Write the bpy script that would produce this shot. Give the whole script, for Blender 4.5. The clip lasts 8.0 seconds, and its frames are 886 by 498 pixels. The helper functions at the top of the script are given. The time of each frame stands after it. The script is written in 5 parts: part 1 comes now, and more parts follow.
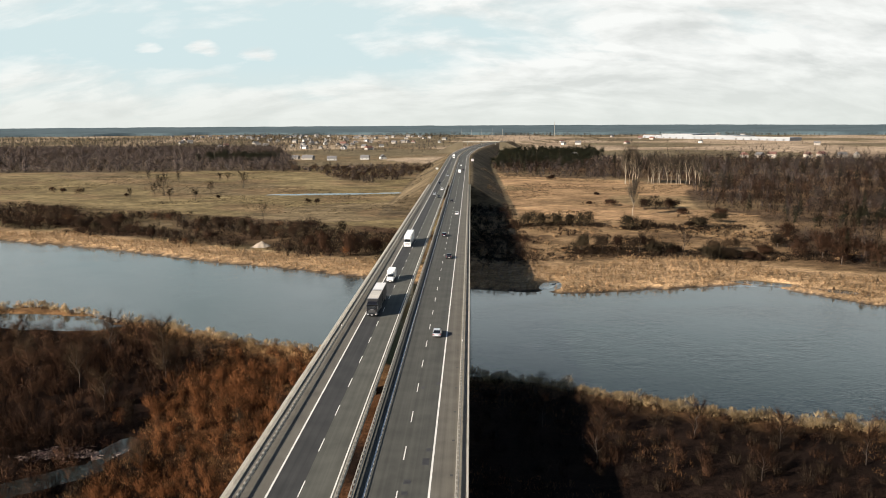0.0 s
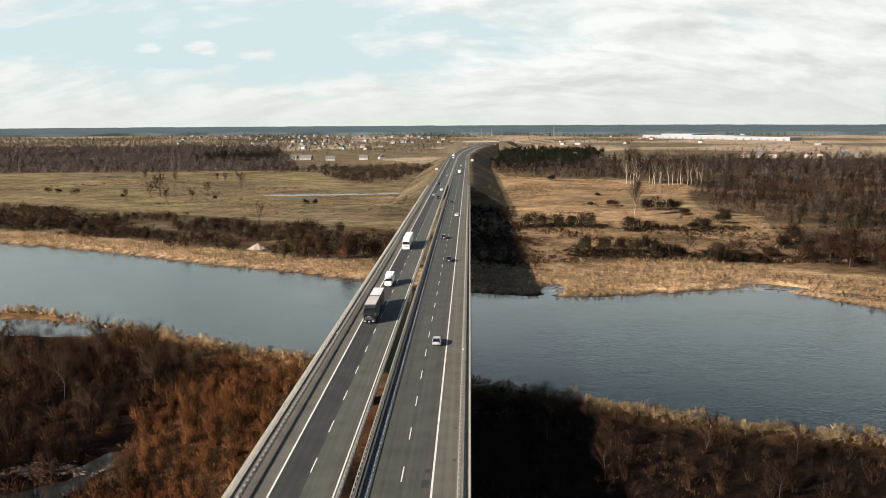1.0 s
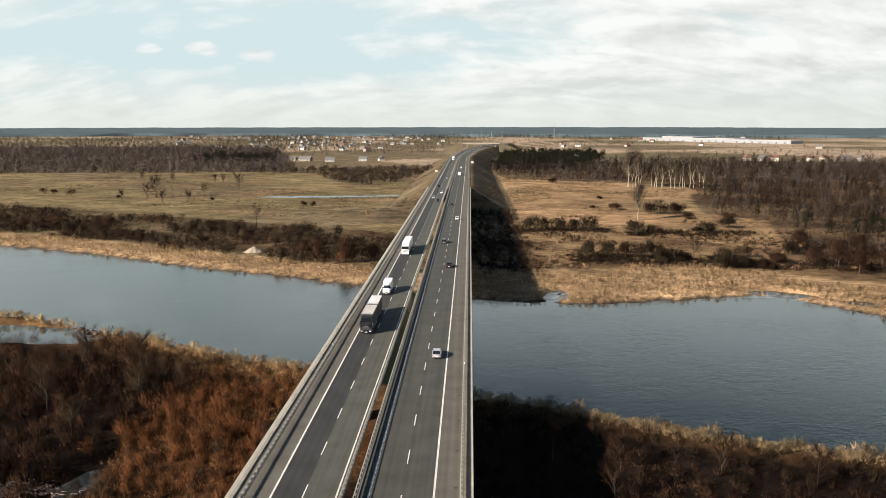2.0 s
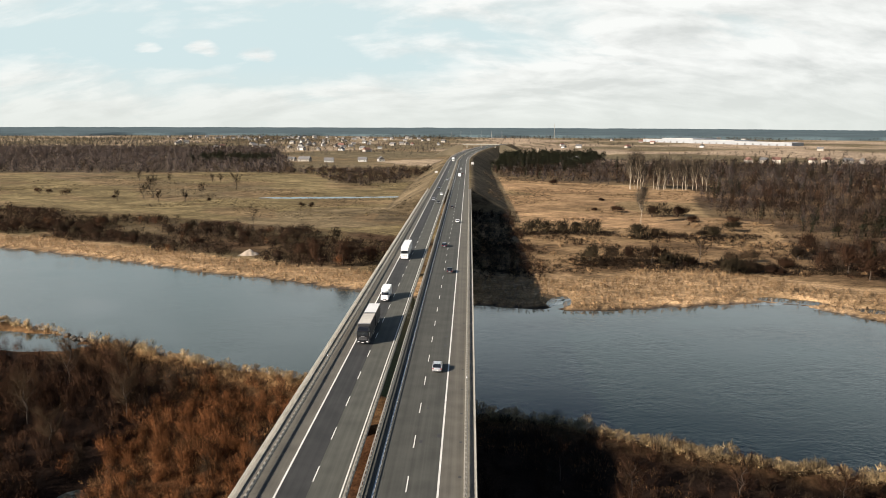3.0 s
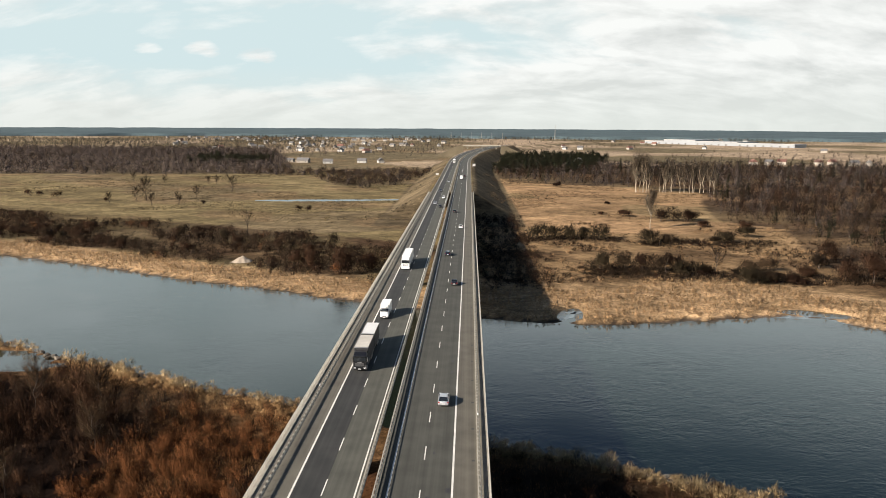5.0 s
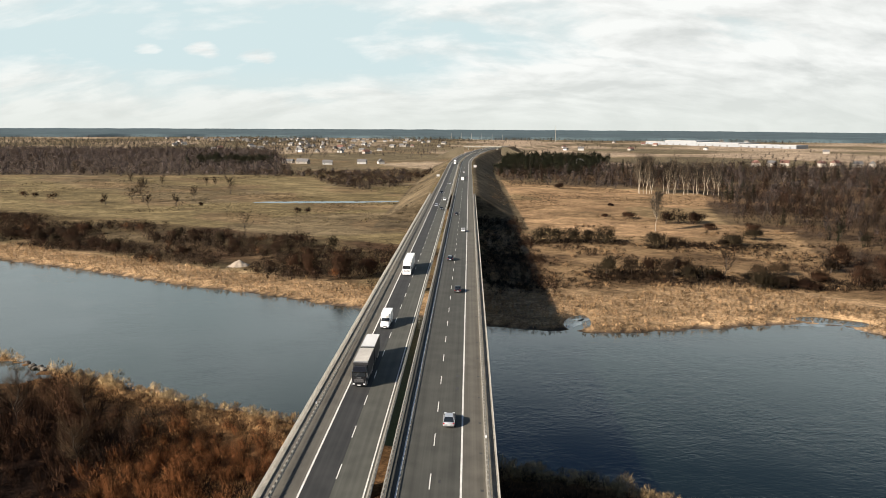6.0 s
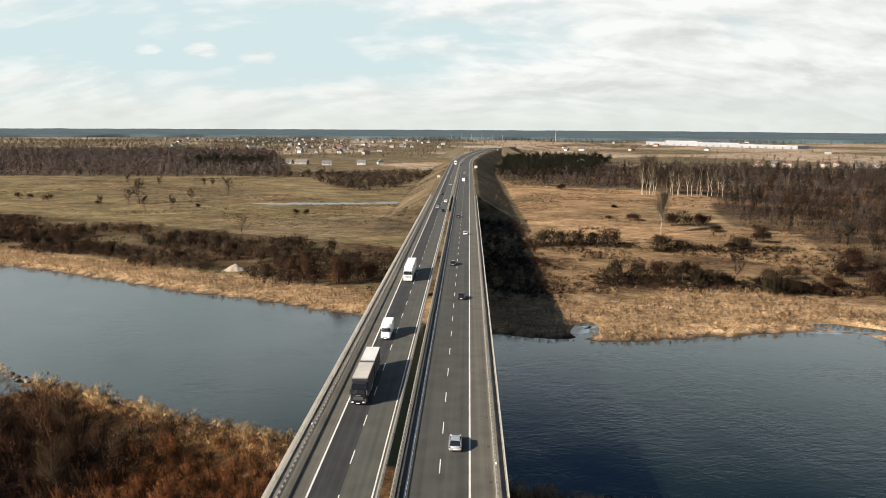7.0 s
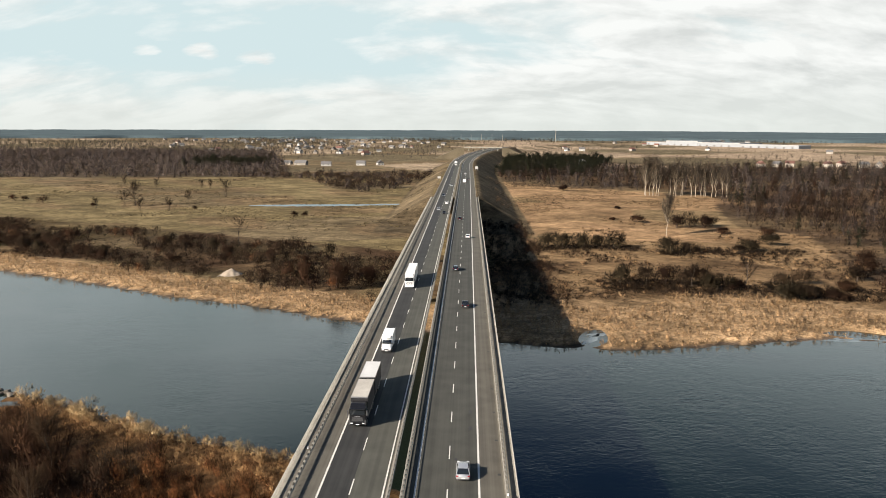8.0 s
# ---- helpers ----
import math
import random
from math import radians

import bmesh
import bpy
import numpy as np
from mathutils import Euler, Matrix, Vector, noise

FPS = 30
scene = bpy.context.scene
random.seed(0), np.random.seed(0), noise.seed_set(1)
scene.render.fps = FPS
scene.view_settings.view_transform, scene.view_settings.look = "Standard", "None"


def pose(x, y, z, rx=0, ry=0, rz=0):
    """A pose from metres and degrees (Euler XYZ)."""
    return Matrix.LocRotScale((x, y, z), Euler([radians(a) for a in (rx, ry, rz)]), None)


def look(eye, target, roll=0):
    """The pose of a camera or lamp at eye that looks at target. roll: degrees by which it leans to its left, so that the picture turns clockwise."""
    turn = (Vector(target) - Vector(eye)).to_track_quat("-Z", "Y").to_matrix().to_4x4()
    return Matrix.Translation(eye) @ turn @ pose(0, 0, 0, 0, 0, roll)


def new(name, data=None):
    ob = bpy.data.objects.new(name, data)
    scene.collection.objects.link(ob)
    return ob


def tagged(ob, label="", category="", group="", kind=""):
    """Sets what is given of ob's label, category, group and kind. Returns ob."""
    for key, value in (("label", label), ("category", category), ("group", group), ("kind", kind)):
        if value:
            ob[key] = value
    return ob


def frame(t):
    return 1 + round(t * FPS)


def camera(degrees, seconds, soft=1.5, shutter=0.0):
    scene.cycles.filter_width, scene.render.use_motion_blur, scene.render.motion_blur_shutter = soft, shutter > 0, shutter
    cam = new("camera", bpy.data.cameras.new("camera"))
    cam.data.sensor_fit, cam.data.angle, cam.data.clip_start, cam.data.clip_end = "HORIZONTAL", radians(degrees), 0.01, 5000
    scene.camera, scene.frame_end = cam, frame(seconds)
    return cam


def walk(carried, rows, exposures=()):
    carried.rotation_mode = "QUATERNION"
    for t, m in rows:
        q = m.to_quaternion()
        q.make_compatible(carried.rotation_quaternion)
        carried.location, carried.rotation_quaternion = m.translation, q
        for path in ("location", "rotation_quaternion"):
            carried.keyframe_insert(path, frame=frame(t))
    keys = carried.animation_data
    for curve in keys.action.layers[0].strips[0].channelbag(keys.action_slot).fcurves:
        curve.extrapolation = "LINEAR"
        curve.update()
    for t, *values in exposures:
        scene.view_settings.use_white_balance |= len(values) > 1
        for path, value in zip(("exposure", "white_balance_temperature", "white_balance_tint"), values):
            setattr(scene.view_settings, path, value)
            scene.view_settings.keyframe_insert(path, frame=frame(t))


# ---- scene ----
cam = camera(64.3, 8.0, soft=0.92)
PATH = [
    (0, (15.91, 2.495, 44.638), (15.832, 4.461, 44.28), -0.3),
    (0.5, (15.755, 5.518, 44.546), (15.678, 7.484, 44.188), -0.3),
    (1, (15.552, 8.676, 44.481), (15.476, 10.642, 44.123), -0.3),
    (1.5, (15.299, 12.02, 44.458), (15.224, 13.987, 44.102), -0.2),
    (3, (14.36, 22.628, 44.459), (14.288, 24.595, 44.107), 0.2),
    (3.5, (14.003, 26.333, 44.451), (13.932, 28.3, 44.099), 0.2),
    (4, (13.564, 30.106, 44.401), (13.493, 32.073, 44.05), 0.2),
    (4.5, (13.059, 33.996, 44.41), (12.988, 35.964, 44.06), 0.3),
    (6, (11.461, 45.656, 44.296), (11.39, 47.624, 43.949), 0.3),
    (6.5, (10.907, 49.609, 44.267), (10.836, 51.577, 43.922), 0.3),
    (7, (10.325, 53.59, 44.226), (10.255, 55.558, 43.88), 0.3),
    (7.5, (9.713, 57.551, 44.224), (9.643, 59.52, 43.878), 0.3),
    (8, (9.169, 61.469, 44.219), (9.1, 63.437, 43.874), 0.2),
]
walk(cam, [(t, look(eye, target, roll)) for t, eye, target, roll in PATH])

# ---- light: low sun from behind on the left, broken cloud ----
SUN_DIR = Vector((-1.72, -1.15, 1.0)).normalized()
EXPOSURE = 1.55
scene.view_settings.exposure = EXPOSURE
sun_data = bpy.data.lights.new("sun", "SUN")
sun_data.energy, sun_data.angle, sun_data.color = 3.9, radians(0.6), (1.0, 0.885, 0.775)
sun = new("sun", sun_data)
sun.matrix_world = look((0, 0, 300), Vector((0, 0, 300)) - SUN_DIR)

world = bpy.data.worlds.new("sky")
scene.world = world
world.use_nodes = True
wn, wl = world.node_tree.nodes, world.node_tree.links
wn.clear()


def wnode(kind, **values):
    n = wn.new(kind)
    for k, v in values.items():
        n.inputs[k].default_value = v
    return n


def wmath(op, a, b=None, clamp=False):
    n = wn.new("ShaderNodeMath")
    n.operation, n.use_clamp = op, clamp
    for i, v in enumerate((a, b)):
        if v is None:
            continue
        if isinstance(v, (int, float)):
            n.inputs[i].default_value = v
        else:
            wl.new(v, n.inputs[i])
    return n.outputs[0]


def wmix(f, a, b):
    n = wn.new("ShaderNodeMix")
    n.data_type = "RGBA"
    for i, v in ((0, f), (6, a), (7, b)):
        if isinstance(v, (int, float, tuple)):
            n.inputs[i].default_value = v
        else:
            wl.new(v, n.inputs[i])
    return n.outputs[2]


sky = wn.new("ShaderNodeTexSky")
sky.sky_type, sky.sun_disc = "NISHITA", False
sky.sun_elevation, sky.sun_rotation = math.asin(SUN_DIR.z), math.atan2(SUN_DIR.x, SUN_DIR.y)
sky.air_density, sky.dust_density, sky.ozone_density = 1.0, 1.2, 1.0
geo = wn.new("ShaderNodeTexCoord")
sep = wn.new("ShaderNodeSeparateXYZ")
wl.new(geo.outputs["Generated"], sep.inputs[0])
dx, dy, dz = sep.outputs
# clouds lie on a flat deck, so they draw together towards the horizon
lift = wmath("ADD", wmath("MAXIMUM", dz, 0.0), 0.42)
deck = wn.new("ShaderNodeCombineXYZ")
wl.new(wmath("DIVIDE", dx, lift), deck.inputs[0])
wl.new(wmath("DIVIDE", dy, lift), deck.inputs[1])


def cloud_noise(scale, shift, detail=8.0, rough=0.56):
    m = wn.new("ShaderNodeMapping")
    m.inputs["Scale"].default_value, m.inputs["Location"].default_value = (scale, scale * 1.9, scale), shift
    wl.new(deck.outputs[0], m.inputs[0])
    n = wnode("ShaderNodeTexNoise", Scale=1.0, Detail=detail, Roughness=rough, Distortion=0.25)
    wl.new(m.outputs[0], n.inputs["Vector"])
    return n.outputs[0]


mass = cloud_noise(2.7, (3.1, 0.4, 0.0))
lit_mass = cloud_noise(2.7, (2.95, 0.26, 0.0))
puffy = cloud_noise(11.0, (0.6, 2.2, 0.0), 5.0)
# the deck is closed on one side and opens on the other; a low bank lies along the horizon
closed = wmath("MULTIPLY", wmath("ADD", dx, 0.06), 0.62)
closed = wmath("MINIMUM", wmath("MAXIMUM", closed, -0.09), 0.2)
bank = wmath("MULTIPLY", wmath("SUBTRACT", 0.074, dz), 5.0)
bank = wmath("MINIMUM", wmath("MAXIMUM", bank, 0.0), 0.3)
overhead = wmath("MULTIPLY", wmath("SUBTRACT", dz, 0.155), 3.2, clamp=True)
cover = wmath("ADD", wmath("ADD", wmath("ADD", wmath("ADD", mass, wmath("MULTIPLY", wmath("SUBTRACT", puffy, 0.5), 0.16)), closed), bank), wmath("MINIMUM", overhead, 0.22))
# three small puffs low in the clear part
for px, pz, pa, pb in ((-0.346, 0.094, 0.026, 0.013), (-0.277, 0.091, 0.034, 0.015), (-0.409, 0.094, 0.020, 0.009)):
    far_off = wmath("ADD", wmath("POWER", wmath("DIVIDE", wmath("ABSOLUTE", wmath("SUBTRACT", dx, px)), pa), 2.0), wmath("POWER", wmath("DIVIDE", wmath("ABSOLUTE", wmath("SUBTRACT", dz, pz)), pb), 2.0))
    far_off = wmath("ADD", far_off, wmath("MULTIPLY", wmath("SUBTRACT", puffy, 0.45), 2.6))
    cover = wmath("ADD", cover, wmath("MULTIPLY", wmath("SUBTRACT", 1.0, far_off, clamp=True), 0.26))
amount = wmath("MULTIPLY", wmath("SUBTRACT", cover, 0.43), 4.5, clamp=True)
# above the deck's edge, which reaches higher on the clear side, the sky is open and deep blue
height = wmath("SUBTRACT", dz, wmath("MULTIPLY", wmath("MAXIMUM", wmath("MULTIPLY", dx, -1.0), 0.0), 0.24))
opens = wmath("MULTIPLY", wmath("SUBTRACT", height, 0.225), 6.0, clamp=True)
amount = wmath("MULTIPLY", amount, wmath("SUBTRACT", 1.0, opens))
relief = wmath("ADD", wmath("MULTIPLY", wmath("SUBTRACT", mass, lit_mass), 5.0), wmath("ADD", 0.4, wmath("MULTIPLY", puffy, 0.7)))
thick = wmath("MULTIPLY", wmath("SUBTRACT", cover, 0.62), 1.25, clamp=True)
bright = wmath("SUBTRACT", relief, thick, clamp=True)
cloud_col = wmix(bright, (4.35, 4.5, 4.4, 1), (5.95, 6.05, 5.9, 1))
deep = wmix(0.8, sky.outputs[0], (0.08, 0.36, 1.05, 1))
clear_col = wmix(wmath("SUBTRACT", 2.3, wmath("MULTIPLY", height, 5.2), clamp=True), deep, (4.1, 4.95, 5.08, 1))
cloud_col = wmix(wmath("MULTIPLY", wmath("SUBTRACT", dz, 0.17), 14.0, clamp=True), cloud_col, (5.6, 6.4, 6.6, 1))
skies = wmix(amount, clear_col, cloud_col)
haze = wmath("SUBTRACT", 1.0, wmath("MULTIPLY", wmath("MAXIMUM", dz, 0.0), 13.0, clamp=True))
skies = wmix(wmath("MULTIPLY", haze, 0.7), skies, (4.75, 5.0, 4.7, 1))
back = wnode("ShaderNodeBackground", Strength=0.055)
wl.new(skies, back.inputs[0])
wout = wn.new("ShaderNodeOutputWorld")
wl.new(back.outputs[0], wout.inputs[0])


# ---- materials ----
def material(name):
    m = bpy.data.materials.new(name)
    m.use_nodes = True
    return m, m.node_tree.nodes, m.node_tree.links, m.node_tree.nodes["Principled BSDF"]


def surface(name, light, dark, rough=0.8, scale=1.0, metal=0.0, bump=0.0, fine_scale=0.0, vary=0.0, island=False, spec=0.5, coat=0.0, soft=0.0):
    """Two tones mixed by noise at two scales, with relief; vary: from piece to piece; soft: sprays of thin twigs, and how much of a spray is wood."""
    m, n, l, b = material(name)
    tc = n.new("ShaderNodeTexCoord")
    n1, n2 = n.new("ShaderNodeTexNoise"), n.new("ShaderNodeTexNoise")
    for nn, sc in ((n1, scale), (n2, fine_scale or scale * 14)):
        nn.inputs["Scale"].default_value, nn.inputs["Detail"].default_value = sc, 6.0
        l.new(tc.outputs["Object"], nn.inputs["Vector"])
    add = n.new("ShaderNodeMath")
    add.operation = "MULTIPLY_ADD"
    l.new(n2.outputs[0], add.inputs[0])
    add.inputs[1].default_value = 0.6
    l.new(n1.outputs[0], add.inputs[2])
    ramp = n.new("ShaderNodeMapRange")
    ramp.inputs[1].default_value, ramp.inputs[2].default_value = 0.55, 1.05
    l.new(add.outputs[0], ramp.inputs[0])
    mix = n.new("ShaderNodeMix")
    mix.data_type = "RGBA"
    l.new(ramp.outputs[0], mix.inputs[0])
    mix.inputs[6].default_value, mix.inputs[7].default_value = (*dark, 1), (*light, 1)
    col = mix.outputs[2]
    if vary:
        src = n.new("ShaderNodeNewGeometry").outputs["Random Per Island"] if island else n.new("ShaderNodeObjectInfo").outputs["Random"]
        mr = n.new("ShaderNodeMapRange")
        mr.inputs[3].default_value, mr.inputs[4].default_value = 1 - vary, 1 + vary
        l.new(src, mr.inputs[0])
        sc = n.new("ShaderNodeVectorMath")
        sc.operation = "SCALE"
        l.new(col, sc.inputs[0])
        l.new(mr.outputs[0], sc.inputs["Scale"])
        col = sc.outputs[0]
    l.new(col, b.inputs["Base Color"])
    b.inputs["Roughness"].default_value, b.inputs["Metallic"].default_value = rough, metal
    b.inputs["Specular IOR Level"].default_value, b.inputs["Coat Weight"].default_value = spec, coat
    if bump:
        bp = n.new("ShaderNodeBump")
        bp.inputs["Strength"].default_value, bp.inputs["Distance"].default_value = bump, 0.05
        l.new(add.outputs[0], bp.inputs["Height"])
        l.new(bp.outputs[0], b.inputs["Normal"])
    if soft:
        # thin round twigs and stalks catch light on either side: a translucent sheet that follows the plant's form
        form, turned, thin = n.new("ShaderNodeAttribute"), n.new("ShaderNodeVectorMath"), n.new("ShaderNodeBsdfTranslucent")
        form.attribute_name = "puff"
        turned.operation, turned.inputs["Scale"].default_value = "SCALE", -1.0
        l.new(form.outputs["Vector"], turned.inputs[0])
        l.new(turned.outputs[0], thin.inputs["Normal"])
        l.new(col, thin.inputs["Color"])
        gap, spray = n.new("ShaderNodeBsdfTransparent"), n.new("ShaderNodeMixShader")
        spray.inputs[0].default_value = soft
        l.new(gap.outputs[0], spray.inputs[1]), l.new(thin.outputs[0], spray.inputs[2])
        l.new(spray.outputs[0], n["Material Output"].inputs["Surface"])
        n.remove(b)
        m.cycles.use_bump_map_correction = False
    return m


def plain(name, colour, rough=0.5, metal=0.0, coat=0.0, emit=0.0):
    m, n, l, b = material(name)
    b.inputs["Base Color"].default_value = (*colour, 1)
    b.inputs["Roughness"].default_value, b.inputs["Metallic"].default_value, b.inputs["Coat Weight"].default_value = rough, metal, coat
    return m


def ground_material():
    """Soil and grass: the cover's colour comes from the land's own map, broken up by noise at several scales."""
    m, n, l, b = material("meadow")
    at = n.new("ShaderNodeAttribute")
    at.attribute_name = "cover"
    tc = n.new("ShaderNodeTexCoord")
    col = at.outputs["Color"]
    height = None
    mp = n.new("ShaderNodeMapping")
    mp.inputs["Scale"].default_value = (0.6, 1.0, 1.0)
    mp.inputs["Rotation"].default_value = (0, 0, radians(12))
    l.new(tc.outputs["Object"], mp.inputs[0])
    for sc, lo, hi, vec in ((0.012, 0.72, 1.28, tc.outputs["Object"]), (0.07, 0.6, 1.4, mp.outputs[0]), (0.4, 0.6, 1.4, mp.outputs[0]), (1.5, 0.55, 1.45, tc.outputs["Object"])):
        t = n.new("ShaderNodeTexNoise")
        t.inputs["Scale"].default_value, t.inputs["Detail"].default_value, t.inputs["Roughness"].default_value = sc, 7.0, 0.62
        l.new(vec, t.inputs["Vector"])
        mr = n.new("ShaderNodeMapRange")
        mr.inputs[1].default_value, mr.inputs[2].default_value = 0.34, 0.66
        mr.inputs[3].default_value, mr.inputs[4].default_value = lo, hi
        l.new(t.outputs[0], mr.inputs[0])
        scn = n.new("ShaderNodeVectorMath")
        scn.operation = "SCALE"
        l.new(col, scn.inputs[0])
        l.new(mr.outputs[0], scn.inputs["Scale"])
        col, height = scn.outputs[0], t.outputs[0]
    l.new(col, b.inputs["Base Color"])
    b.inputs["Roughness"].default_value, b.inputs["Specular IOR Level"].default_value = 1.0, 0.03
    bp = n.new("ShaderNodeBump")
    bp.inputs["Strength"].default_value, bp.inputs["Distance"].default_value = 0.7, 0.3
    l.new(height, bp.inputs["Height"])
    l.new(bp.outputs[0], b.inputs["Normal"])
    return m


def water_material():
    m, n, l, b = material("river_water")
    tc = n.new("ShaderNodeTexCoord")
    mp = n.new("ShaderNodeMapping")
    mp.inputs["Rotation"].default_value = (0, 0, radians(-25))
    mp.inputs["Scale"].default_value = (1.0, 1.25, 1.0)
    l.new(tc.outputs["Object"], mp.inputs[0])
    hs = []
    for sc, k, det in ((0.36, 1.7, 6.0), (0.1, 1.0, 4.0), (1.1, 1.5, 5.0)):
        t = n.new("ShaderNodeTexNoise")
        t.inputs["Scale"].default_value, t.inputs["Detail"].default_value, t.inputs["Distortion"].default_value = sc, det, 0.6
        l.new(mp.outputs[0], t.inputs["Vector"])
        mu = n.new("ShaderNodeMath")
        mu.operation, mu.inputs[1].default_value = "MULTIPLY", k
        l.new(t.outputs[0], mu.inputs[0])
        hs.append(mu.outputs[0])
    ad = n.new("ShaderNodeMath")
    l.new(hs[0], ad.inputs[0]), l.new(hs[1], ad.inputs[1])
    ad2 = n.new("ShaderNodeMath")
    l.new(ad.outputs[0], ad2.inputs[0]), l.new(hs[2], ad2.inputs[1])
    # wind patches: stretches of rougher and calmer water
    wp = n.new("ShaderNodeTexNoise")
    wp.inputs["Scale"].default_value, wp.inputs["Detail"].default_value = 0.045, 6.0
    l.new(mp.outputs[0], wp.inputs["Vector"])
    st = n.new("ShaderNodeMapRange")
    st.inputs[1].default_value, st.inputs[2].default_value = 0.35, 0.65
    st.inputs[3].default_value, st.inputs[4].default_value = 0.15, 1.0
    l.new(wp.outputs[0], st.inputs[0])
    bp = n.new("ShaderNodeBump")
    bp.inputs["Distance"].default_value = 0.038
    l.new(st.outputs[0], bp.inputs["Strength"])
    l.new(ad2.outputs[0], bp.inputs["Height"])
    l.new(bp.outputs[0], b.inputs["Normal"])
    b.inputs["Base Color"].default_value = (0.0058, 0.0098, 0.0072, 1)
    b.inputs["Roughness"].default_value, b.inputs["IOR"].default_value = 0.05, 1.52
    return m


def asphalt_material(name, light, dark):
    """Worn asphalt: aggregate grain, long wheel tracks along the road, patches."""
    m, n, l, b = material(name)
    tc = n.new("ShaderNodeTexCoord")
    mp = n.new("ShaderNodeMapping")
    mp.inputs["Scale"].default_value = (1.6, 0.01, 1.0)
    l.new(tc.outputs["Object"], mp.inputs[0])
    outs = []
    for vec, sc, det in ((mp.outputs[0], 1.0, 5.0), (tc.outputs["Object"], 0.25, 5.0), (tc.outputs["Object"], 30.0, 3.0)):
        t = n.new("ShaderNodeTexNoise")
        t.inputs["Scale"].default_value, t.inputs["Detail"].default_value = sc, det
        l.new(vec, t.inputs["Vector"])
        outs.append(t.outputs[0])
    a = n.new("ShaderNodeMath")
    a.operation, a.inputs[1].default_value = "MULTIPLY_ADD", 0.9
    l.new(outs[1], a.inputs[0]), l.new(outs[0], a.inputs[2])
    c = n.new("ShaderNodeMath")
    c.operation, c.inputs[1].default_value = "MULTIPLY_ADD", 0.3
    l.new(outs[2], c.inputs[0]), l.new(a.outputs[0], c.inputs[2])
    mr = n.new("ShaderNodeMapRange")
    mr.inputs[1].default_value, mr.inputs[2].default_value = 0.88, 1.32
    l.new(c.outputs[0], mr.inputs[0])
    mix = n.new("ShaderNodeMix")
    mix.data_type = "RGBA"
    l.new(mr.outputs[0], mix.inputs[0])
    mix.inputs[6].default_value, mix.inputs[7].default_value = (*dark, 1), (*light, 1)
    l.new(mix.outputs[2], b.inputs["Base Color"])
    b.inputs["Roughness"].default_value = 0.82
    b.inputs["Specular IOR Level"].default_value = 0.34
    bp = n.new("ShaderNodeBump")
    bp.inputs["Strength"].default_value, bp.inputs["Distance"].default_value = 0.3, 0.01
    l.new(outs[2], bp.inputs["Height"])
    l.new(bp.outputs[0], b.inputs["Normal"])
    return m


M_ground = ground_material()
M_water = water_material()
M_asphalt = asphalt_material("asphalt_worn", (0.060, 0.060, 0.050), (0.036, 0.036, 0.030))
M_asphalt_dark = asphalt_material("asphalt_new_lane", (0.036, 0.036, 0.034), (0.020, 0.0205, 0.0195))
M_shoulder = asphalt_material("asphalt_shoulder", (0.108, 0.100, 0.079), (0.068, 0.062, 0.050))
M_asphalt_pale = asphalt_material("asphalt_pale", (0.076, 0.076, 0.062), (0.048, 0.048, 0.039))
M_patch = plain("tar_patch", (0.022, 0.021, 0.021), 0.7)
M_paint = surface("road_paint", (0.68, 0.66, 0.61), (0.46, 0.45, 0.41), 0.6, 0.6, fine_scale=9)
M_concrete = surface("bridge_concrete", (0.36, 0.335, 0.275), (0.21, 0.195, 0.16), 0.85, 0.35, bump=0.2, fine_scale=6)
M_walkway = surface("walkway_concrete", (0.19, 0.172, 0.135), (0.11, 0.098, 0.076), 0.9, 0.3, bump=0.2, fine_scale=5)
M_steel = surface("galvanised_steel", (0.34, 0.32, 0.275), (0.20, 0.19, 0.165), 0.6, 1.2, metal=0.25, fine_scale=14)
def foliage(name, light, dark, scale, fine_scale, vary=0.13, dense=0.6):
    return surface(name, light, dark, 0.95, scale, fine_scale=fine_scale, vary=vary, island=True, soft=dense)


M_twig = foliage("twigs_brown", (0.052, 0.030, 0.019), (0.017, 0.0105, 0.0078), 0.11, 0.7)
M_twig_dark = foliage("twigs_dark_brown", (0.034, 0.019, 0.012), (0.011, 0.007, 0.0052), 0.11, 0.7)
M_twig_red = foliage("twigs_russet", (0.205, 0.084, 0.034), (0.056, 0.024, 0.011), 0.11, 0.7)
M_twig_grey = foliage("twigs_grey_brown", (0.056, 0.039, 0.0255), (0.020, 0.014, 0.0095), 0.11, 0.7)
M_twig_olive = foliage("twigs_olive", (0.058, 0.045, 0.026), (0.026, 0.020, 0.013), 0.08, 0.5, dense=0.8)
M_twig_pale = foliage("birch_twigs", (0.17, 0.132, 0.090), (0.09, 0.070, 0.049), 0.03, 0.2, 0.3)
M_wood_far = foliage("bare_wood", (0.115, 0.090, 0.077), (0.062, 0.049, 0.043), 0.03, 0.15)
M_wood_olive = foliage("pale_far_trees", (0.135, 0.112, 0.070), (0.065, 0.053, 0.036), 0.02, 0.1)
M_reed = foliage("dry_reed", (0.46, 0.285, 0.135), (0.19, 0.110, 0.050), 0.06, 0.4, 0.3, dense=0.75)
M_reed_pale = foliage("reed_plumes", (0.52, 0.375, 0.195), (0.20, 0.135, 0.066), 0.2, 1.2, 0.3, dense=0.75)
M_tussock = foliage("meadow_tussocks", (0.185, 0.142, 0.070), (0.085, 0.064, 0.033), 0.02, 0.2, 0.3, dense=0.75)
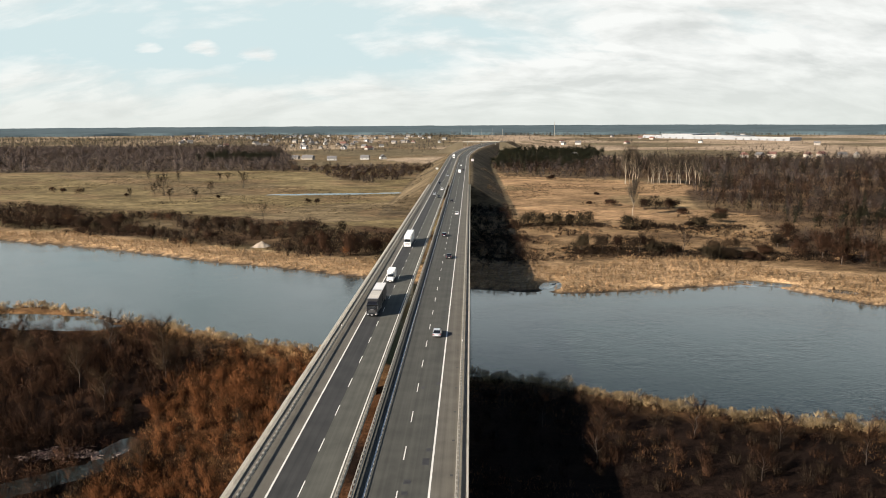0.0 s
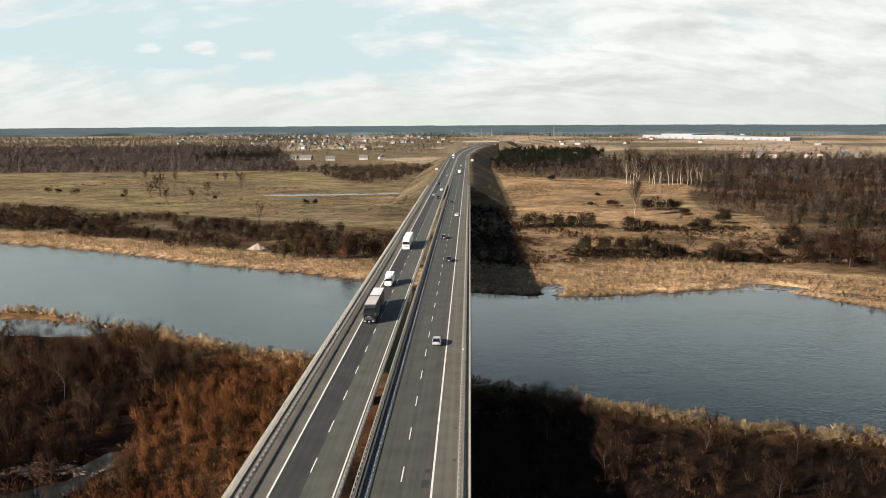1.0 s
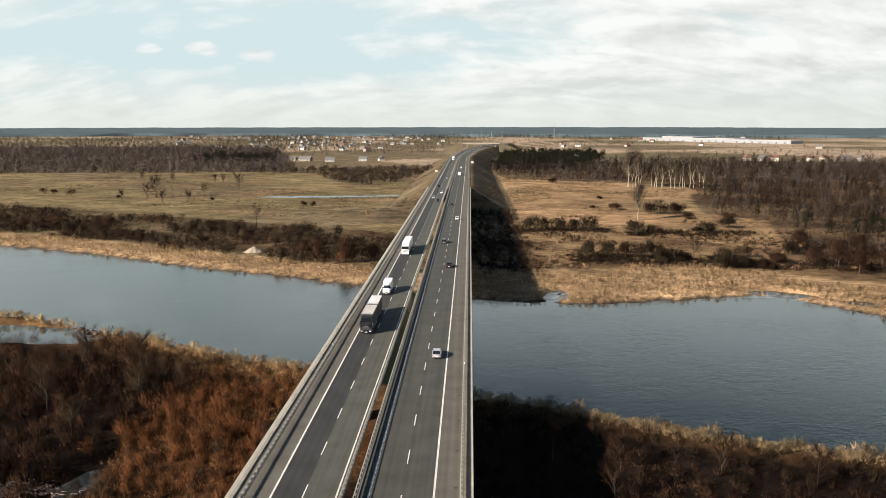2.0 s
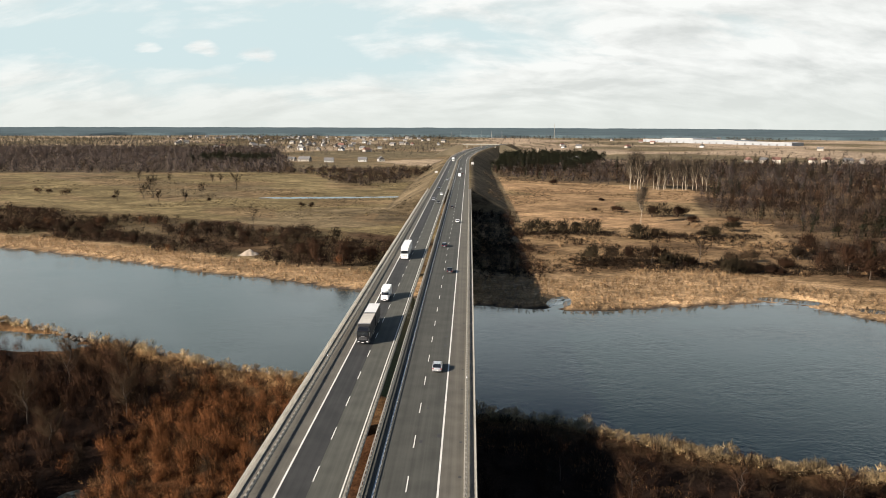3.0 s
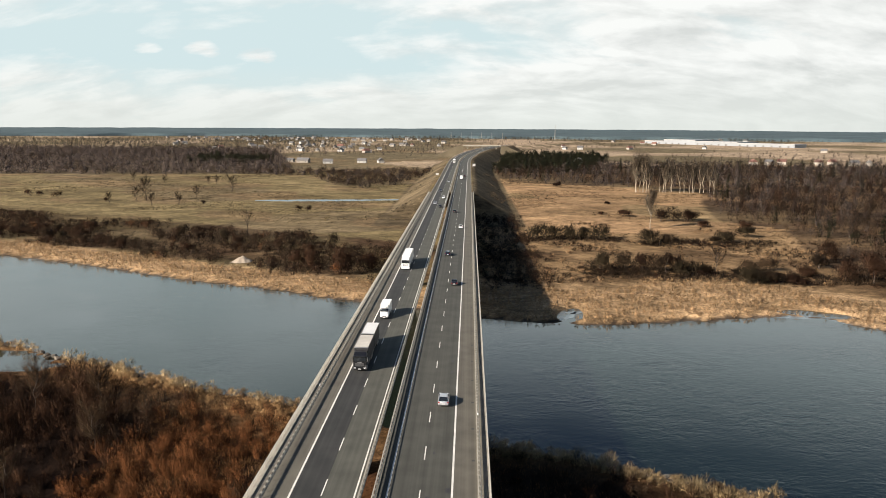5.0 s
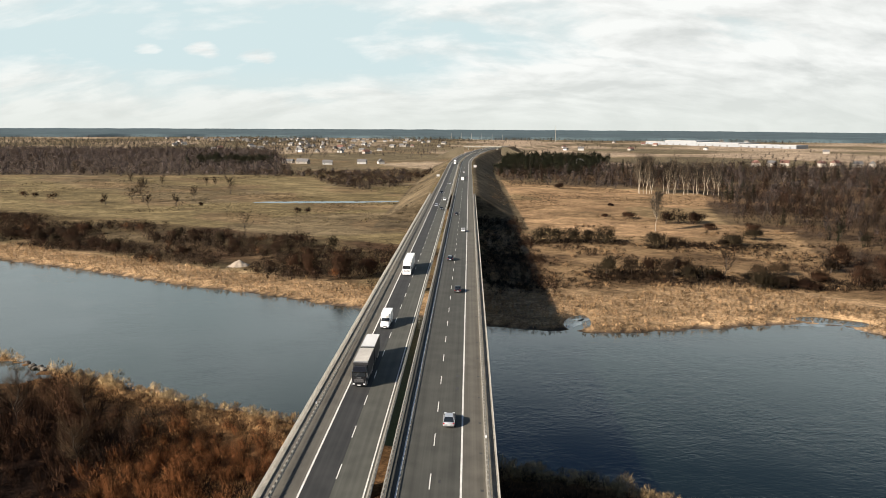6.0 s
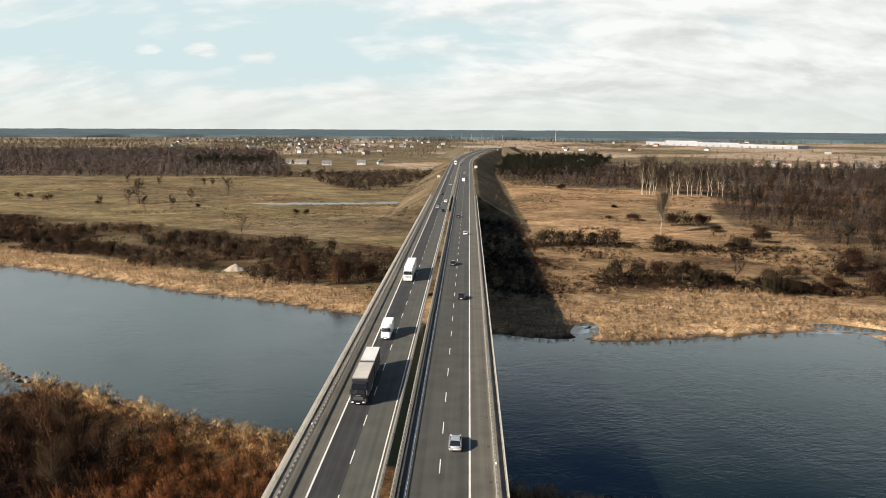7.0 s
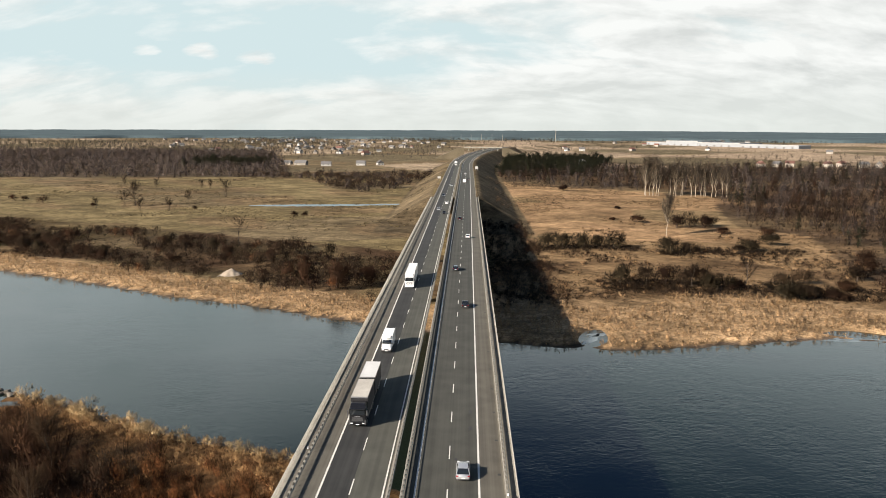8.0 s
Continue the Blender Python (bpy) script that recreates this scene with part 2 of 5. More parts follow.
M_tussock_red = foliage("red_tussocks", (0.20, 0.125, 0.062), (0.08, 0.050, 0.026), 0.02, 0.2, 0.3, dense=0.75)
M_reed_far = foliage("reed_belt", (0.49, 0.316, 0.166), (0.25, 0.155, 0.078), 0.06, 0.5, 0.28, dense=0.75)
M_bank_grass = foliage("bank_grass", (0.34, 0.190, 0.083), (0.125, 0.066, 0.029), 0.12, 0.8, 0.3, dense=0.75)
M_twig_tan = foliage("twigs_tan", (0.105, 0.070, 0.042), (0.042, 0.027, 0.016), 0.2, 1.2, 0.3)
M_twig_rust = foliage("twigs_rust", (0.078, 0.041, 0.024), (0.026, 0.015, 0.010), 0.08, 0.5)
M_pine = foliage("pine_needles", (0.030, 0.031, 0.018), (0.011, 0.0125, 0.008), 0.05, 0.4)
M_bark = surface("bark", (0.10, 0.075, 0.055), (0.045, 0.034, 0.026), 0.95, 0.8, bump=0.4, fine_scale=7)
M_bark_dark = surface("dark_bark", (0.050, 0.036, 0.026), (0.024, 0.018, 0.013), 0.95, 0.8, bump=0.4, fine_scale=7)
M_birch = surface("birch_bark", (0.42, 0.35, 0.26), (0.20, 0.165, 0.125), 0.9, 0.5, fine_scale=3)
# distance haze is mixed into this base colour as a blue tint
M_far_hazed = surface("far_forest_hazed", (0.072, 0.100, 0.108), (0.046, 0.066, 0.074), 0.95, 0.006, fine_scale=0.03, spec=0.1)
M_white = surface("white_paint", (0.82, 0.82, 0.80), (0.68, 0.68, 0.66), 0.35, 0.5, coat=0.3)
M_curtain = surface("trailer_cover", (0.62, 0.62, 0.60), (0.50, 0.50, 0.48), 0.5, 0.4)
M_black = plain("black_paint", (0.007, 0.007, 0.008), 0.3, coat=0.35)
M_black_cover = surface("black_cover", (0.022, 0.022, 0.024), (0.012, 0.012, 0.013), 0.55, 0.4)
M_roof_dirty = surface("dusty_roof", (0.50, 0.47, 0.41), (0.36, 0.335, 0.29), 0.6, 0.35, fine_scale=3)
M_dark_blue = plain("dark_blue_paint", (0.012, 0.018, 0.035), 0.25, 0.3, coat=0.7)
M_silver = plain("silver_paint", (0.55, 0.56, 0.57), 0.28, 0.6, coat=0.6)
M_car_white = plain("white_car_paint", (0.78, 0.78, 0.77), 0.3, coat=0.6)
M_grey = plain("grey_plastic", (0.06, 0.06, 0.062), 0.6)
M_rubber = plain("tyre_rubber", (0.018, 0.018, 0.018), 0.85)
M_rim = plain("alloy_rim", (0.45, 0.45, 0.46), 0.35, 0.8)
M_glass = plain("dark_car_glass", (0.012, 0.015, 0.018), 0.06, coat=0.5)
M_lamp = plain("headlamp_lens", (0.75, 0.77, 0.78), 0.1, coat=0.8)
M_tail = plain("tail_lamp_red", (0.35, 0.01, 0.01), 0.2, coat=0.8)
M_plate = plain("plate_white", (0.8, 0.8, 0.78), 0.4)
M_wall = surface("house_render", (0.38, 0.345, 0.29), (0.25, 0.225, 0.19), 0.9, 0.2, vary=0.25)
M_house_white = surface("whitewash", (0.48, 0.47, 0.44), (0.36, 0.35, 0.325), 0.9, 0.2, vary=0.2)
M_roof_red = surface("red_tiles", (0.15, 0.070, 0.050), (0.09, 0.045, 0.035), 0.85, 0.4, vary=0.3)
M_roof_grey = surface("grey_roofing", (0.13, 0.125, 0.12), (0.07, 0.068, 0.066), 0.8, 0.4, vary=0.3)
M_window = plain("house_window_glass", (0.02, 0.025, 0.03), 0.1)
M_hall = surface("hall_cladding", (0.25, 0.265, 0.275), (0.19, 0.20, 0.21), 0.6, 0.01, fine_scale=0.1)
M_sand = surface("sand_heap", (0.33, 0.275, 0.21), (0.20, 0.165, 0.125), 0.95, 0.4, bump=0.4, fine_scale=4)
M_stone = surface("bank_stones", (0.17, 0.145, 0.11), (0.06, 0.052, 0.042), 0.9, 0.6, bump=0.4, fine_scale=5, vary=0.3)


# ---- mesh helpers ----
def mesh_np(name, V, F):
    """A mesh from arrays: V (n, 3), F (m, 3 or 4)."""
    me = bpy.data.meshes.new(name)
    V, F = np.asarray(V, np.float32), np.asarray(F, np.int32)
    k = F.shape[1]
    me.vertices.add(len(V))
    me.vertices.foreach_set("co", V.ravel())
    me.loops.add(F.size)
    me.loops.foreach_set("vertex_index", F.ravel())
    me.polygons.add(len(F))
    me.polygons.foreach_set("loop_start", np.arange(0, F.size, k, dtype=np.int32))
    me.polygons.foreach_set("use_smooth", np.zeros(len(F), dtype=bool))
    me.update(calc_edges=True)
    return me


def triangles(name, V):
    return mesh_np(name, V.reshape(-1, 3), np.arange(V.size // 3).reshape(-1, 3))


def part(name, shape, mat, parent=None, label=""):
    """Links a bmesh or a mesh as one object under a thing or a part."""
    if isinstance(shape, bmesh.types.BMesh):
        me = bpy.data.meshes.new(name)
        shape.to_mesh(me)
        shape.free()
    else:
        me = shape
    if mat and not me.materials:
        me.materials.append(mat)
    ob = new(name, me)
    if parent:
        ob.parent = parent
    if label:
        tagged(ob, label)
    return ob


def empty(name, label, category, group="", kind=""):
    return tagged(new(name), label, category, group, kind)


def box(bm, x0, x1, y0, y1, z0, z1, bevel=0.0, top=(0, 0, 0, 0)):
    """A box; top: how far the upper face draws in at x0, x1, y0, y1."""
    vs = [bm.verts.new(p) for p in ((x0, y0, z0), (x1, y0, z0), (x1, y1, z0), (x0, y1, z0),
          (x0 + top[0], y0 + top[2], z1), (x1 - top[1], y0 + top[2], z1), (x1 - top[1], y1 - top[3], z1), (x0 + top[0], y1 - top[3], z1))]
    fs = [bm.faces.new([vs[i] for i in q]) for q in ((3, 2, 1, 0), (4, 5, 6, 7), (0, 1, 5, 4), (1, 2, 6, 5), (2, 3, 7, 6), (3, 0, 4, 7))]
    if bevel:
        es = list({e for f in fs for e in f.edges})
        bmesh.ops.bevel(bm, geom=es, offset=bevel, segments=2, affect="EDGES", profile=0.6)
    return bm


def boxed(*a, **k):
    return box(bmesh.new(), *a, **k)


def disc_x(bm, x0, x1, y, z, r, seg=14):
    """A drum with its axis along x."""
    a = [bm.verts.new((x0, y + r * math.cos(i * math.tau / seg), z + r * math.sin(i * math.tau / seg))) for i in range(seg)]
    b = [bm.verts.new((x1, v.co.y, v.co.z)) for v in a]
    bm.faces.new(a[::-1]), bm.faces.new(b)
    for i in range(seg):
        bm.faces.new((a[i], a[(i + 1) % seg], b[(i + 1) % seg], b[i]))
    return bm


def tube(points, radii, seg=6):
    """Vertices and quads of a tapered tube along points."""
    V, F = [], []
    for i, (p, r) in enumerate(zip(points, radii)):
        d = (points[min(i + 1, len(points) - 1)] - points[max(i - 1, 0)])
        d = d / (np.linalg.norm(d) + 1e-9)
        u = np.cross(d, (0.3, 0.9, 0.1))
        u /= np.linalg.norm(u)
        w = np.cross(d, u)
        for k in range(seg):
            a = k * math.tau / seg
            V.append(p + r * (math.cos(a) * u + math.sin(a) * w))
    for i in range(len(points) - 1):
        for k in range(seg):
            F.append((i * seg + k, i * seg + (k + 1) % seg, (i + 1) * seg + (k + 1) % seg, (i + 1) * seg + k))
    return np.array(V), np.array(F)


def blades(rng, P, D, W):
    """Thin tapered triangles that start at P, run along D and are W wide at the foot."""
    s = np.cross(D, rng.normal(size=D.shape))
    s /= np.linalg.norm(s, axis=1, keepdims=True) + 1e-9
    s *= W[:, None] / 2
    return np.stack([P - s, P + s, P + D], axis=1)


def placed(V, x, y, z, turn, size, tall=1.0):
    c, s = math.cos(turn), math.sin(turn)
    R = np.array([[c, s, 0], [-s, c, 0], [0, 0, 1]])
    return V @ R * np.array([size, size, size * tall]) + np.array([x, y, z])


# ---- the land ----
WATER = -15.5
FAR_X = [-900, -500, -230, -190, -155, -122, -95, -73, -51, -34, -24, 17, 30, 38, 49, 61, 74, 91, 113, 124, 132, 143, 151, 200, 320, 900]
FAR_Y = [640, 470, 356, 342, 329, 313, 299, 292, 283, 274, 270, 252, 249, 248, 246, 247, 250, 254, 259, 258, 249, 237, 230, 214, 180, 60]
NEAR_X = [-900, -500, -230, -160, -135, -125, -107, -95, -82, -65, -52, -40, -26, 16, 25, 33, 43, 52, 60, 70, 81, 91, 97, 150, 320, 900]
NEAR_Y = [470, 330, 244, 225, 221, 224, 216, 209, 205, 196, 190, 185, 181, 162, 161, 158, 153, 149, 146, 142, 139, 137, 135, 115, 70, -90]
# standing water: x, y, half length, half width, turn in degrees
PONDS = [(-116, 206.5, 27, 8.0, -10), (-57, 111, 10.5, 3.4, 35), (-50.5, 122, 8, 2.4, 78), (-108, 588, 46, 7, 6), (-58, 596, 30, 5, 14), (45.5, 257, 4, 9, -15), (126, 262, 12, 4, -20), (146, 250, 7, 3, -30)]


def wob(x, y, f, s):
    """A cheap smooth noise, -1 to 1."""
    x, y = np.asarray(x, float) * f, np.asarray(y, float) * f
    return (np.sin(x * 1.7 + 2.1 * np.sin(y * 1.3 + s) + s * 3) + np.sin(y * 1.9 + 1.7 * np.sin(x * 1.1 - s) + s * 5) + np.sin((x + y) * 2.7 + s * 7) * 0.6) / 2.6


def into_river(x, y):
    """Metres from the nearer shore, above 0 in the river."""
    rough = 1.1 * wob(x, y, 0.25, 1.0) + 0.6 * wob(x, y, 0.8, 2.0)
    return np.minimum(y - np.interp(x, NEAR_X, NEAR_Y), np.interp(x, FAR_X, FAR_Y) - y) * 0.88 + rough


def into_pond(x, y):
    best = np.full(np.shape(x), -50.0)
    for cx, cy, a, b, turn in PONDS:
        c, s = math.cos(radians(turn)), math.sin(radians(turn))
        u, v = (x - cx) * c + (y - cy) * s, -(x - cx) * s + (y - cy) * c
        best = np.maximum(best, (1 - np.sqrt((u / a) ** 2 + (v / b) ** 2)) * b + 0.9 * wob(x, y, 0.3, 4.0))
    return best


def road_x(y):
    return 0.7 + 1.6e-4 * np.maximum(0, np.asarray(y, float) - 850) ** 2


ABUTMENT = 500.0


def land(x, y):
    x, y = np.asarray(x, float), np.asarray(y, float)
    pond = into_pond(x, y)
    w = np.maximum(into_river(x, y), pond)
    bank = np.clip(np.minimum(-into_river(x, y) / 7.0, -pond / np.where(y > 400, 32.0, 7.0)), 0, 1)
    z = WATER + 1.35 * bank * (2 - bank) + 0.22 * wob(x, y, 0.11, 3.0) * bank + 0.10 * wob(x, y, 0.6, 5.0) * bank
    z = np.where(w > 0, WATER - np.minimum(2.5, w * 0.35), np.maximum(z, WATER + 0.02 + np.minimum(-w * 0.1, 0.1)))
    out = np.hypot(np.maximum(0, np.abs(x - road_x(y)) - 16.5), np.maximum(0, np.maximum(ABUTMENT - y, y - 1600)) * 1.3)
    dam = np.where(y > 430, -0.35 - out * 0.55, -99)
    r = np.hypot(x, y)
    rise = 9.0 * np.clip((r - 2600) / 1900, 0, 1) ** 1.5
    return np.maximum(z + rise, dam)


def lines(*stretches):
    """Grid lines from (start, end, step) stretches."""
    out = []
    for a, b, s in stretches:
        out += list(np.arange(a, b, s))
    return np.array(out + [stretches[-1][1]])


gx = lines((-5200, -1500, 185), (-1500, -600, 45), (-600, -260, 10), (-260, -150, 3.4), (-150, 160, 1.7), (160, 260, 4), (260, 600, 12), (600, 1500, 45), (1500, 5200, 185))
gy = lines((-600, 60, 60), (60, 95, 3.5), (95, 290, 1.7), (290, 420, 2.6), (420, 640, 4), (640, 900, 10), (900, 1600, 25), (1600, 5200, 120))
GX, GY = np.meshgrid(gx, gy)
GZ = land(GX, GY)
nx, ny = len(gx), len(gy)
ids = np.arange(nx * ny).reshape(ny, nx)
quads = np.stack([ids[:-1, :-1], ids[:-1, 1:], ids[1:, 1:], ids[1:, :-1]], axis=-1).reshape(-1, 4)
ground_me = mesh_np("ground", np.stack([GX, GY, GZ], axis=-1).reshape(-1, 3), quads)
ground_me.polygons.foreach_set("use_smooth", np.ones(len(quads), dtype=bool))


EDGE_Y, EDGE_X = [250, 285, 342, 380, 444, 482, 574, 654, 690, 722, 766, 900, 1100], [205, 176, 172, 180, 200, 174, 194, 220, 216, 150, 62, 40, 60]


def cover_colour(x, y):
    """What grows where: scrub litter darkened for shade on the near bank, reed belts on the shores, pale meadows,
    ploughed land far off.
    """
    shape = np.shape(x)
    c = np.empty(shape + (3,))
    c[:] = (0.130, 0.099, 0.057)

    def lay(colour, amount):
        a = np.clip(amount, 0, 1)[..., None]
        c[:] = c * (1 - a) + np.array(colour) * a

    w = into_river(x, y)
    far_side = y > (np.interp(x, FAR_X, FAR_Y) + np.interp(x, NEAR_X, NEAR_Y)) / 2
    right = x > 20
    n1, n2 = wob(x, y, 0.012, 1.5), wob(x, y, 0.03, 2.5)
    lay((0.146, 0.113, 0.058), far_side & ~right & (y < 900) & (n1 > -0.3))
    lay((0.15, 0.104, 0.058), (far_side & (n2 > 0.25)) * 0.7)
    lay((0.205, 0.136, 0.072), far_side & right & (y < 900))
    lay((0.252, 0.160, 0.087), (far_side & right & (y > 420) & (y < 760)) * (0.5 + 0.4 * n2))
    lay((0.142, 0.115, 0.06), (far_side & right & (y > 430) & (n1 > 0.35)) * 0.5)
    # strips of fields beyond the woods; haze is painted in by paler tans
    strip = np.sin(x * 0.011 + 0.5 * np.sin(y * 0.002)) + np.sin(y * 0.013 + x * 0.002)
    lay((0.27, 0.208, 0.140), (y > 950) & (strip > 0.2))
    lay((0.115, 0.092, 0.055), (y > 950) & (strip < -0.6))
    lay((0.28, 0.212, 0.146), ((y > 1080) & (x > 0) & (strip > -0.3)) * 0.8)
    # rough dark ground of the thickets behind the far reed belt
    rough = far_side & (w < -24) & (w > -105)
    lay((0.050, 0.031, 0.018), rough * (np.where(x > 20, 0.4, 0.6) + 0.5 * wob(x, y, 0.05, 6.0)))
    lay((0.25, 0.168, 0.092), (far_side & (w < 1)) * np.clip((w + np.where(x > 10, 48, 26)) / 6, 0, 1))
    # near-bank litter almost black: shade among the bushes is put into its colour
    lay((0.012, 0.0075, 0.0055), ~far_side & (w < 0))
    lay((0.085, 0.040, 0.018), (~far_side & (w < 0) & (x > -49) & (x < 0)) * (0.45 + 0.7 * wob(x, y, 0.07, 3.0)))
    # shore soil under the reeds, darkened to paint shade into the gaps
    lay((0.105, 0.060, 0.028), (~far_side & (w < 1)) * np.clip((w + np.where(x < 0, 19, 10)) / 7, 0, 1))
    lay((0.06, 0.045, 0.033), (w > -1.2))
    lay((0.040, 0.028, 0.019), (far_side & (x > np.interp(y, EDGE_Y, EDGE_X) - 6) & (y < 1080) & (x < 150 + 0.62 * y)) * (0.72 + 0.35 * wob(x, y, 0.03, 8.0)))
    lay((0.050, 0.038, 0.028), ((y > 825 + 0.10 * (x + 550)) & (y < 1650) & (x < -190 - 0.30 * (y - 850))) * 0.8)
    lay((0.105, 0.080, 0.048), (y > 440) & (np.abs(x - road_x(y)) < 45) & (np.abs(x - road_x(y)) > 15))
    return c


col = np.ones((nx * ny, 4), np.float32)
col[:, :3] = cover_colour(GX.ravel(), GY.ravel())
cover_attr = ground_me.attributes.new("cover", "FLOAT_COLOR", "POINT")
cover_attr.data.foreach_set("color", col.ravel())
tagged(part("ground", ground_me, M_ground), "flood plain of dry tan grass, reed banks and scrub litter darkened for shade", "ground", kind="structure")

water_me = mesh_np("water", [(-1500, -500, WATER), (1500, -500, WATER), (1500, 1400, WATER), (-1500, 1400, WATER)], [(0, 1, 2, 3)])
tagged(part("water", water_me, M_water), "wide grey-blue river with wind ripples between reed banks", "river", kind="structure")


# ---- road and bridge ----
def ribbon(name, x0, x1, y0, y1, z0, z1, step=0):
    """A slab between the offsets x0 and x1 from the road's axis, following its bend."""
    ys = np.array([y0, y1]) if not step else np.linspace(y0, y1, int((y1 - y0) / step) + 2)
    V, F = [], []
    for i, y in enumerate(ys):
        c = float(road_x(y)) - 0.7
        V += [(c + x0, y, z0), (c + x1, y, z0), (c + x1, y, z1), (c + x0, y, z1)]
        if i:
            a, b = 4 * (i - 1), 4 * i
            F += [(a + k, a + (k + 1) % 4, b + (k + 1) % 4, b + k) for k in range(4)]
    F += [(3, 2, 1, 0), tuple(len(V) - 4 + k for k in range(4))]
    return mesh_np(name, V, F)


BACK, ROAD_END = -260.0, 1560.0
LANES_LEFT = [("shoulder", -12.2, -8.95, M_shoulder, "pale brown-grey asphalt shoulder"), ("lane", -8.95, -4.93, M_asphalt_dark, "dark relaid asphalt lane"), ("lane", -4.93, -0.5, M_asphalt_pale, "worn pale grey asphalt lane")]
LANES_RIGHT = [("lane", 1.85, 11.1, M_asphalt, "worn grey asphalt lanes"), ("shoulder", 11.1, 14.0, M_shoulder, "pale brown-grey asphalt shoulder")]
bridge = empty("bridge", "long twin-deck concrete motorway bridge across the river", "bridge", kind="structure")
for side, lanes, e0, e1 in (("left", LANES_LEFT, -14.05, 0.0), ("right", LANES_RIGHT, 1.55, 15.75)):
    slab = bmesh.new()
    box(slab, e0 + 0.1, e1 - 0.1, BACK, ABUTMENT + 2, -0.45, -0.08)
    mid = (e0 + e1) / 2
    box(slab, mid - 4.2, mid + 4.2, BACK, ABUTMENT + 2, -2.6, -0.45)
    part("deck", slab, M_concrete, bridge)
    for name, x0, x1, mat, label in lanes:
        part(name, ribbon(name, x0, x1, BACK, ABUTMENT, -0.08, 0.0), mat, bridge, label)
    kerbs = ((-14.05, -13.1, 0.25), (-13.1, -12.2, 0.12), (-0.5, -0.18, 0.14)) if side == "left" else ((1.66, 1.85, 0.14), (14.0, 15.4, 0.12), (15.4, 15.75, 0.25))
    for x0, x1, z in kerbs:
        bm = boxed(x0, x1, BACK, ABUTMENT + 2, -0.5 if z > 0.2 else -0.08, z, 0.02)
        part("edge_beam" if z > 0.2 else "walkway" if abs(x1 - x0) > 0.8 else "kerb", bm, M_concrete if z > 0.2 else M_walkway, bridge)
for y in (-60, 10, 78, 148, 290, 360, 430, ABUTMENT - 6):
    for mid in (-7.1, 8.75):
        bm = boxed(mid - 2.4, mid - 0.9, y - 0.8, y + 0.8, -17.5, -3.4, 0.3)
        box(bm, mid + 0.9, mid + 2.4, y - 0.8, y + 0.8, -17.5, -3.4, 0.3)
        box(bm, mid - 3.0, mid + 3.0, y - 1.0, y + 1.0, -3.4, -2.6, 0.08)
        part("pier", bm, M_concrete, bridge)

road = empty("road", "grey dual carriageway on a grassy bank bending to the horizon", "road", kind="structure")
for name, x0, x1, mat, label in LANES_LEFT + LANES_RIGHT:
    part(name, ribbon(name, x0, x1, ABUTMENT, ROAD_END, -0.4, 0.0, 14), mat, road, label)
part("median", ribbon("median", -0.6, 1.85, ABUTMENT + 2, ROAD_END, -0.4, 0.05, 14), surface("median_grass", (0.16, 0.13, 0.07), (0.08, 0.065, 0.04), 0.95, 0.1), road, "dry grass strip")
part("abutment", boxed(-13.9, 15.7, ABUTMENT + 2, ABUTMENT + 5, -14.5, -0.42), M_concrete, bridge)

markings = empty("lane_markings", "white painted edge lines and lane dashes", "marking", kind="structure")
for x, w in ((-8.78, 0.26), (-0.86, 0.20), (3.02, 0.22), (10.92, 0.26)):
    part("edge_line", ribbon("edge_line", x - w / 2, x + w / 2, BACK, ABUTMENT, 0.001, 0.006), M_paint, markings)
    part("edge_line", ribbon("edge_line", x - w / 2, x + w / 2, ABUTMENT, ROAD_END, 0.001, 0.006, 14), M_paint, markings)
dash_me = mesh_np("dash", [(-0.075, 0, 0.005), (0.075, 0, 0.005), (0.075, 4, 0.005), (-0.075, 4, 0.005)], [(0, 1, 2, 3)])
for x, first in ((-4.91, 92.1), (7.0, 90.0)):
    for k in range(-6, 60):
        y = first + 12 * k
        d = part("dash", dash_me, M_paint, markings)
        d.location = (float(road_x(y)) - 0.7 + x, y, 0.0)

# repairs in the asphalt and the drains along the shoulder
repairs = empty("asphalt_repairs", "small dark rectangles of tar patched into the lanes", "road patch", kind="structure")
for x, y, w, l in ((10.2, 93.0, 0.65, 1.0), (10.0, 89.6, 0.9, 1.9), (8.0, 84.2, 0.9, 1.1), (7.9, 81.4, 0.8, 0.9), (7.9, 116, 0.45, 1.0), (10.4, 118, 0.6, 1.2),
                   (9.9, 160, 0.55, 1.1), (9.9, 166, 0.55, 1.1), (7.9, 150, 0.35, 0.8), (8.2, 128, 0.3, 0.7)):
    part("patch", ribbon("patch", x - w / 2, x + w / 2, y - l / 2, y + l / 2, 0.001, 0.005), M_patch, repairs)
drain_me = mesh_np("drain", [(-0.2, -0.25, 0.006), (0.2, -0.25, 0.006), (0.2, 0.25, 0.006), (-0.2, 0.25, 0.006)], [(0, 1, 2, 3)])
for k in range(28):
    part("drain", drain_me, M_patch, repairs).location = (13.55, 76 + 10 * k, 0)

# guard rails: W-shaped beam on posts with spacers
POST = boxed(-0.05, 0.05, -0.035, 0.035, 0, 0.82)
post_me = bpy.data.meshes.new("post")
POST.to_mesh(post_me), POST.free()
post_me.materials.append(M_steel)
TALL = boxed(-0.045, 0.045, -0.045, 0.045, -0.2, 1.02)
tall_me = bpy.data.meshes.new("post")
TALL.to_mesh(tall_me), TALL.free()
tall_me.materials.append(M_steel)
SPACER = boxed(-0.19, 0.19, -0.21, 0.21, 0.72, 0.80, 0.015)
spacer_me = bpy.data.meshes.new("spacer")
SPACER.to_mesh(spacer_me), SPACER.free()
spacer_me.materials.append(M_steel)
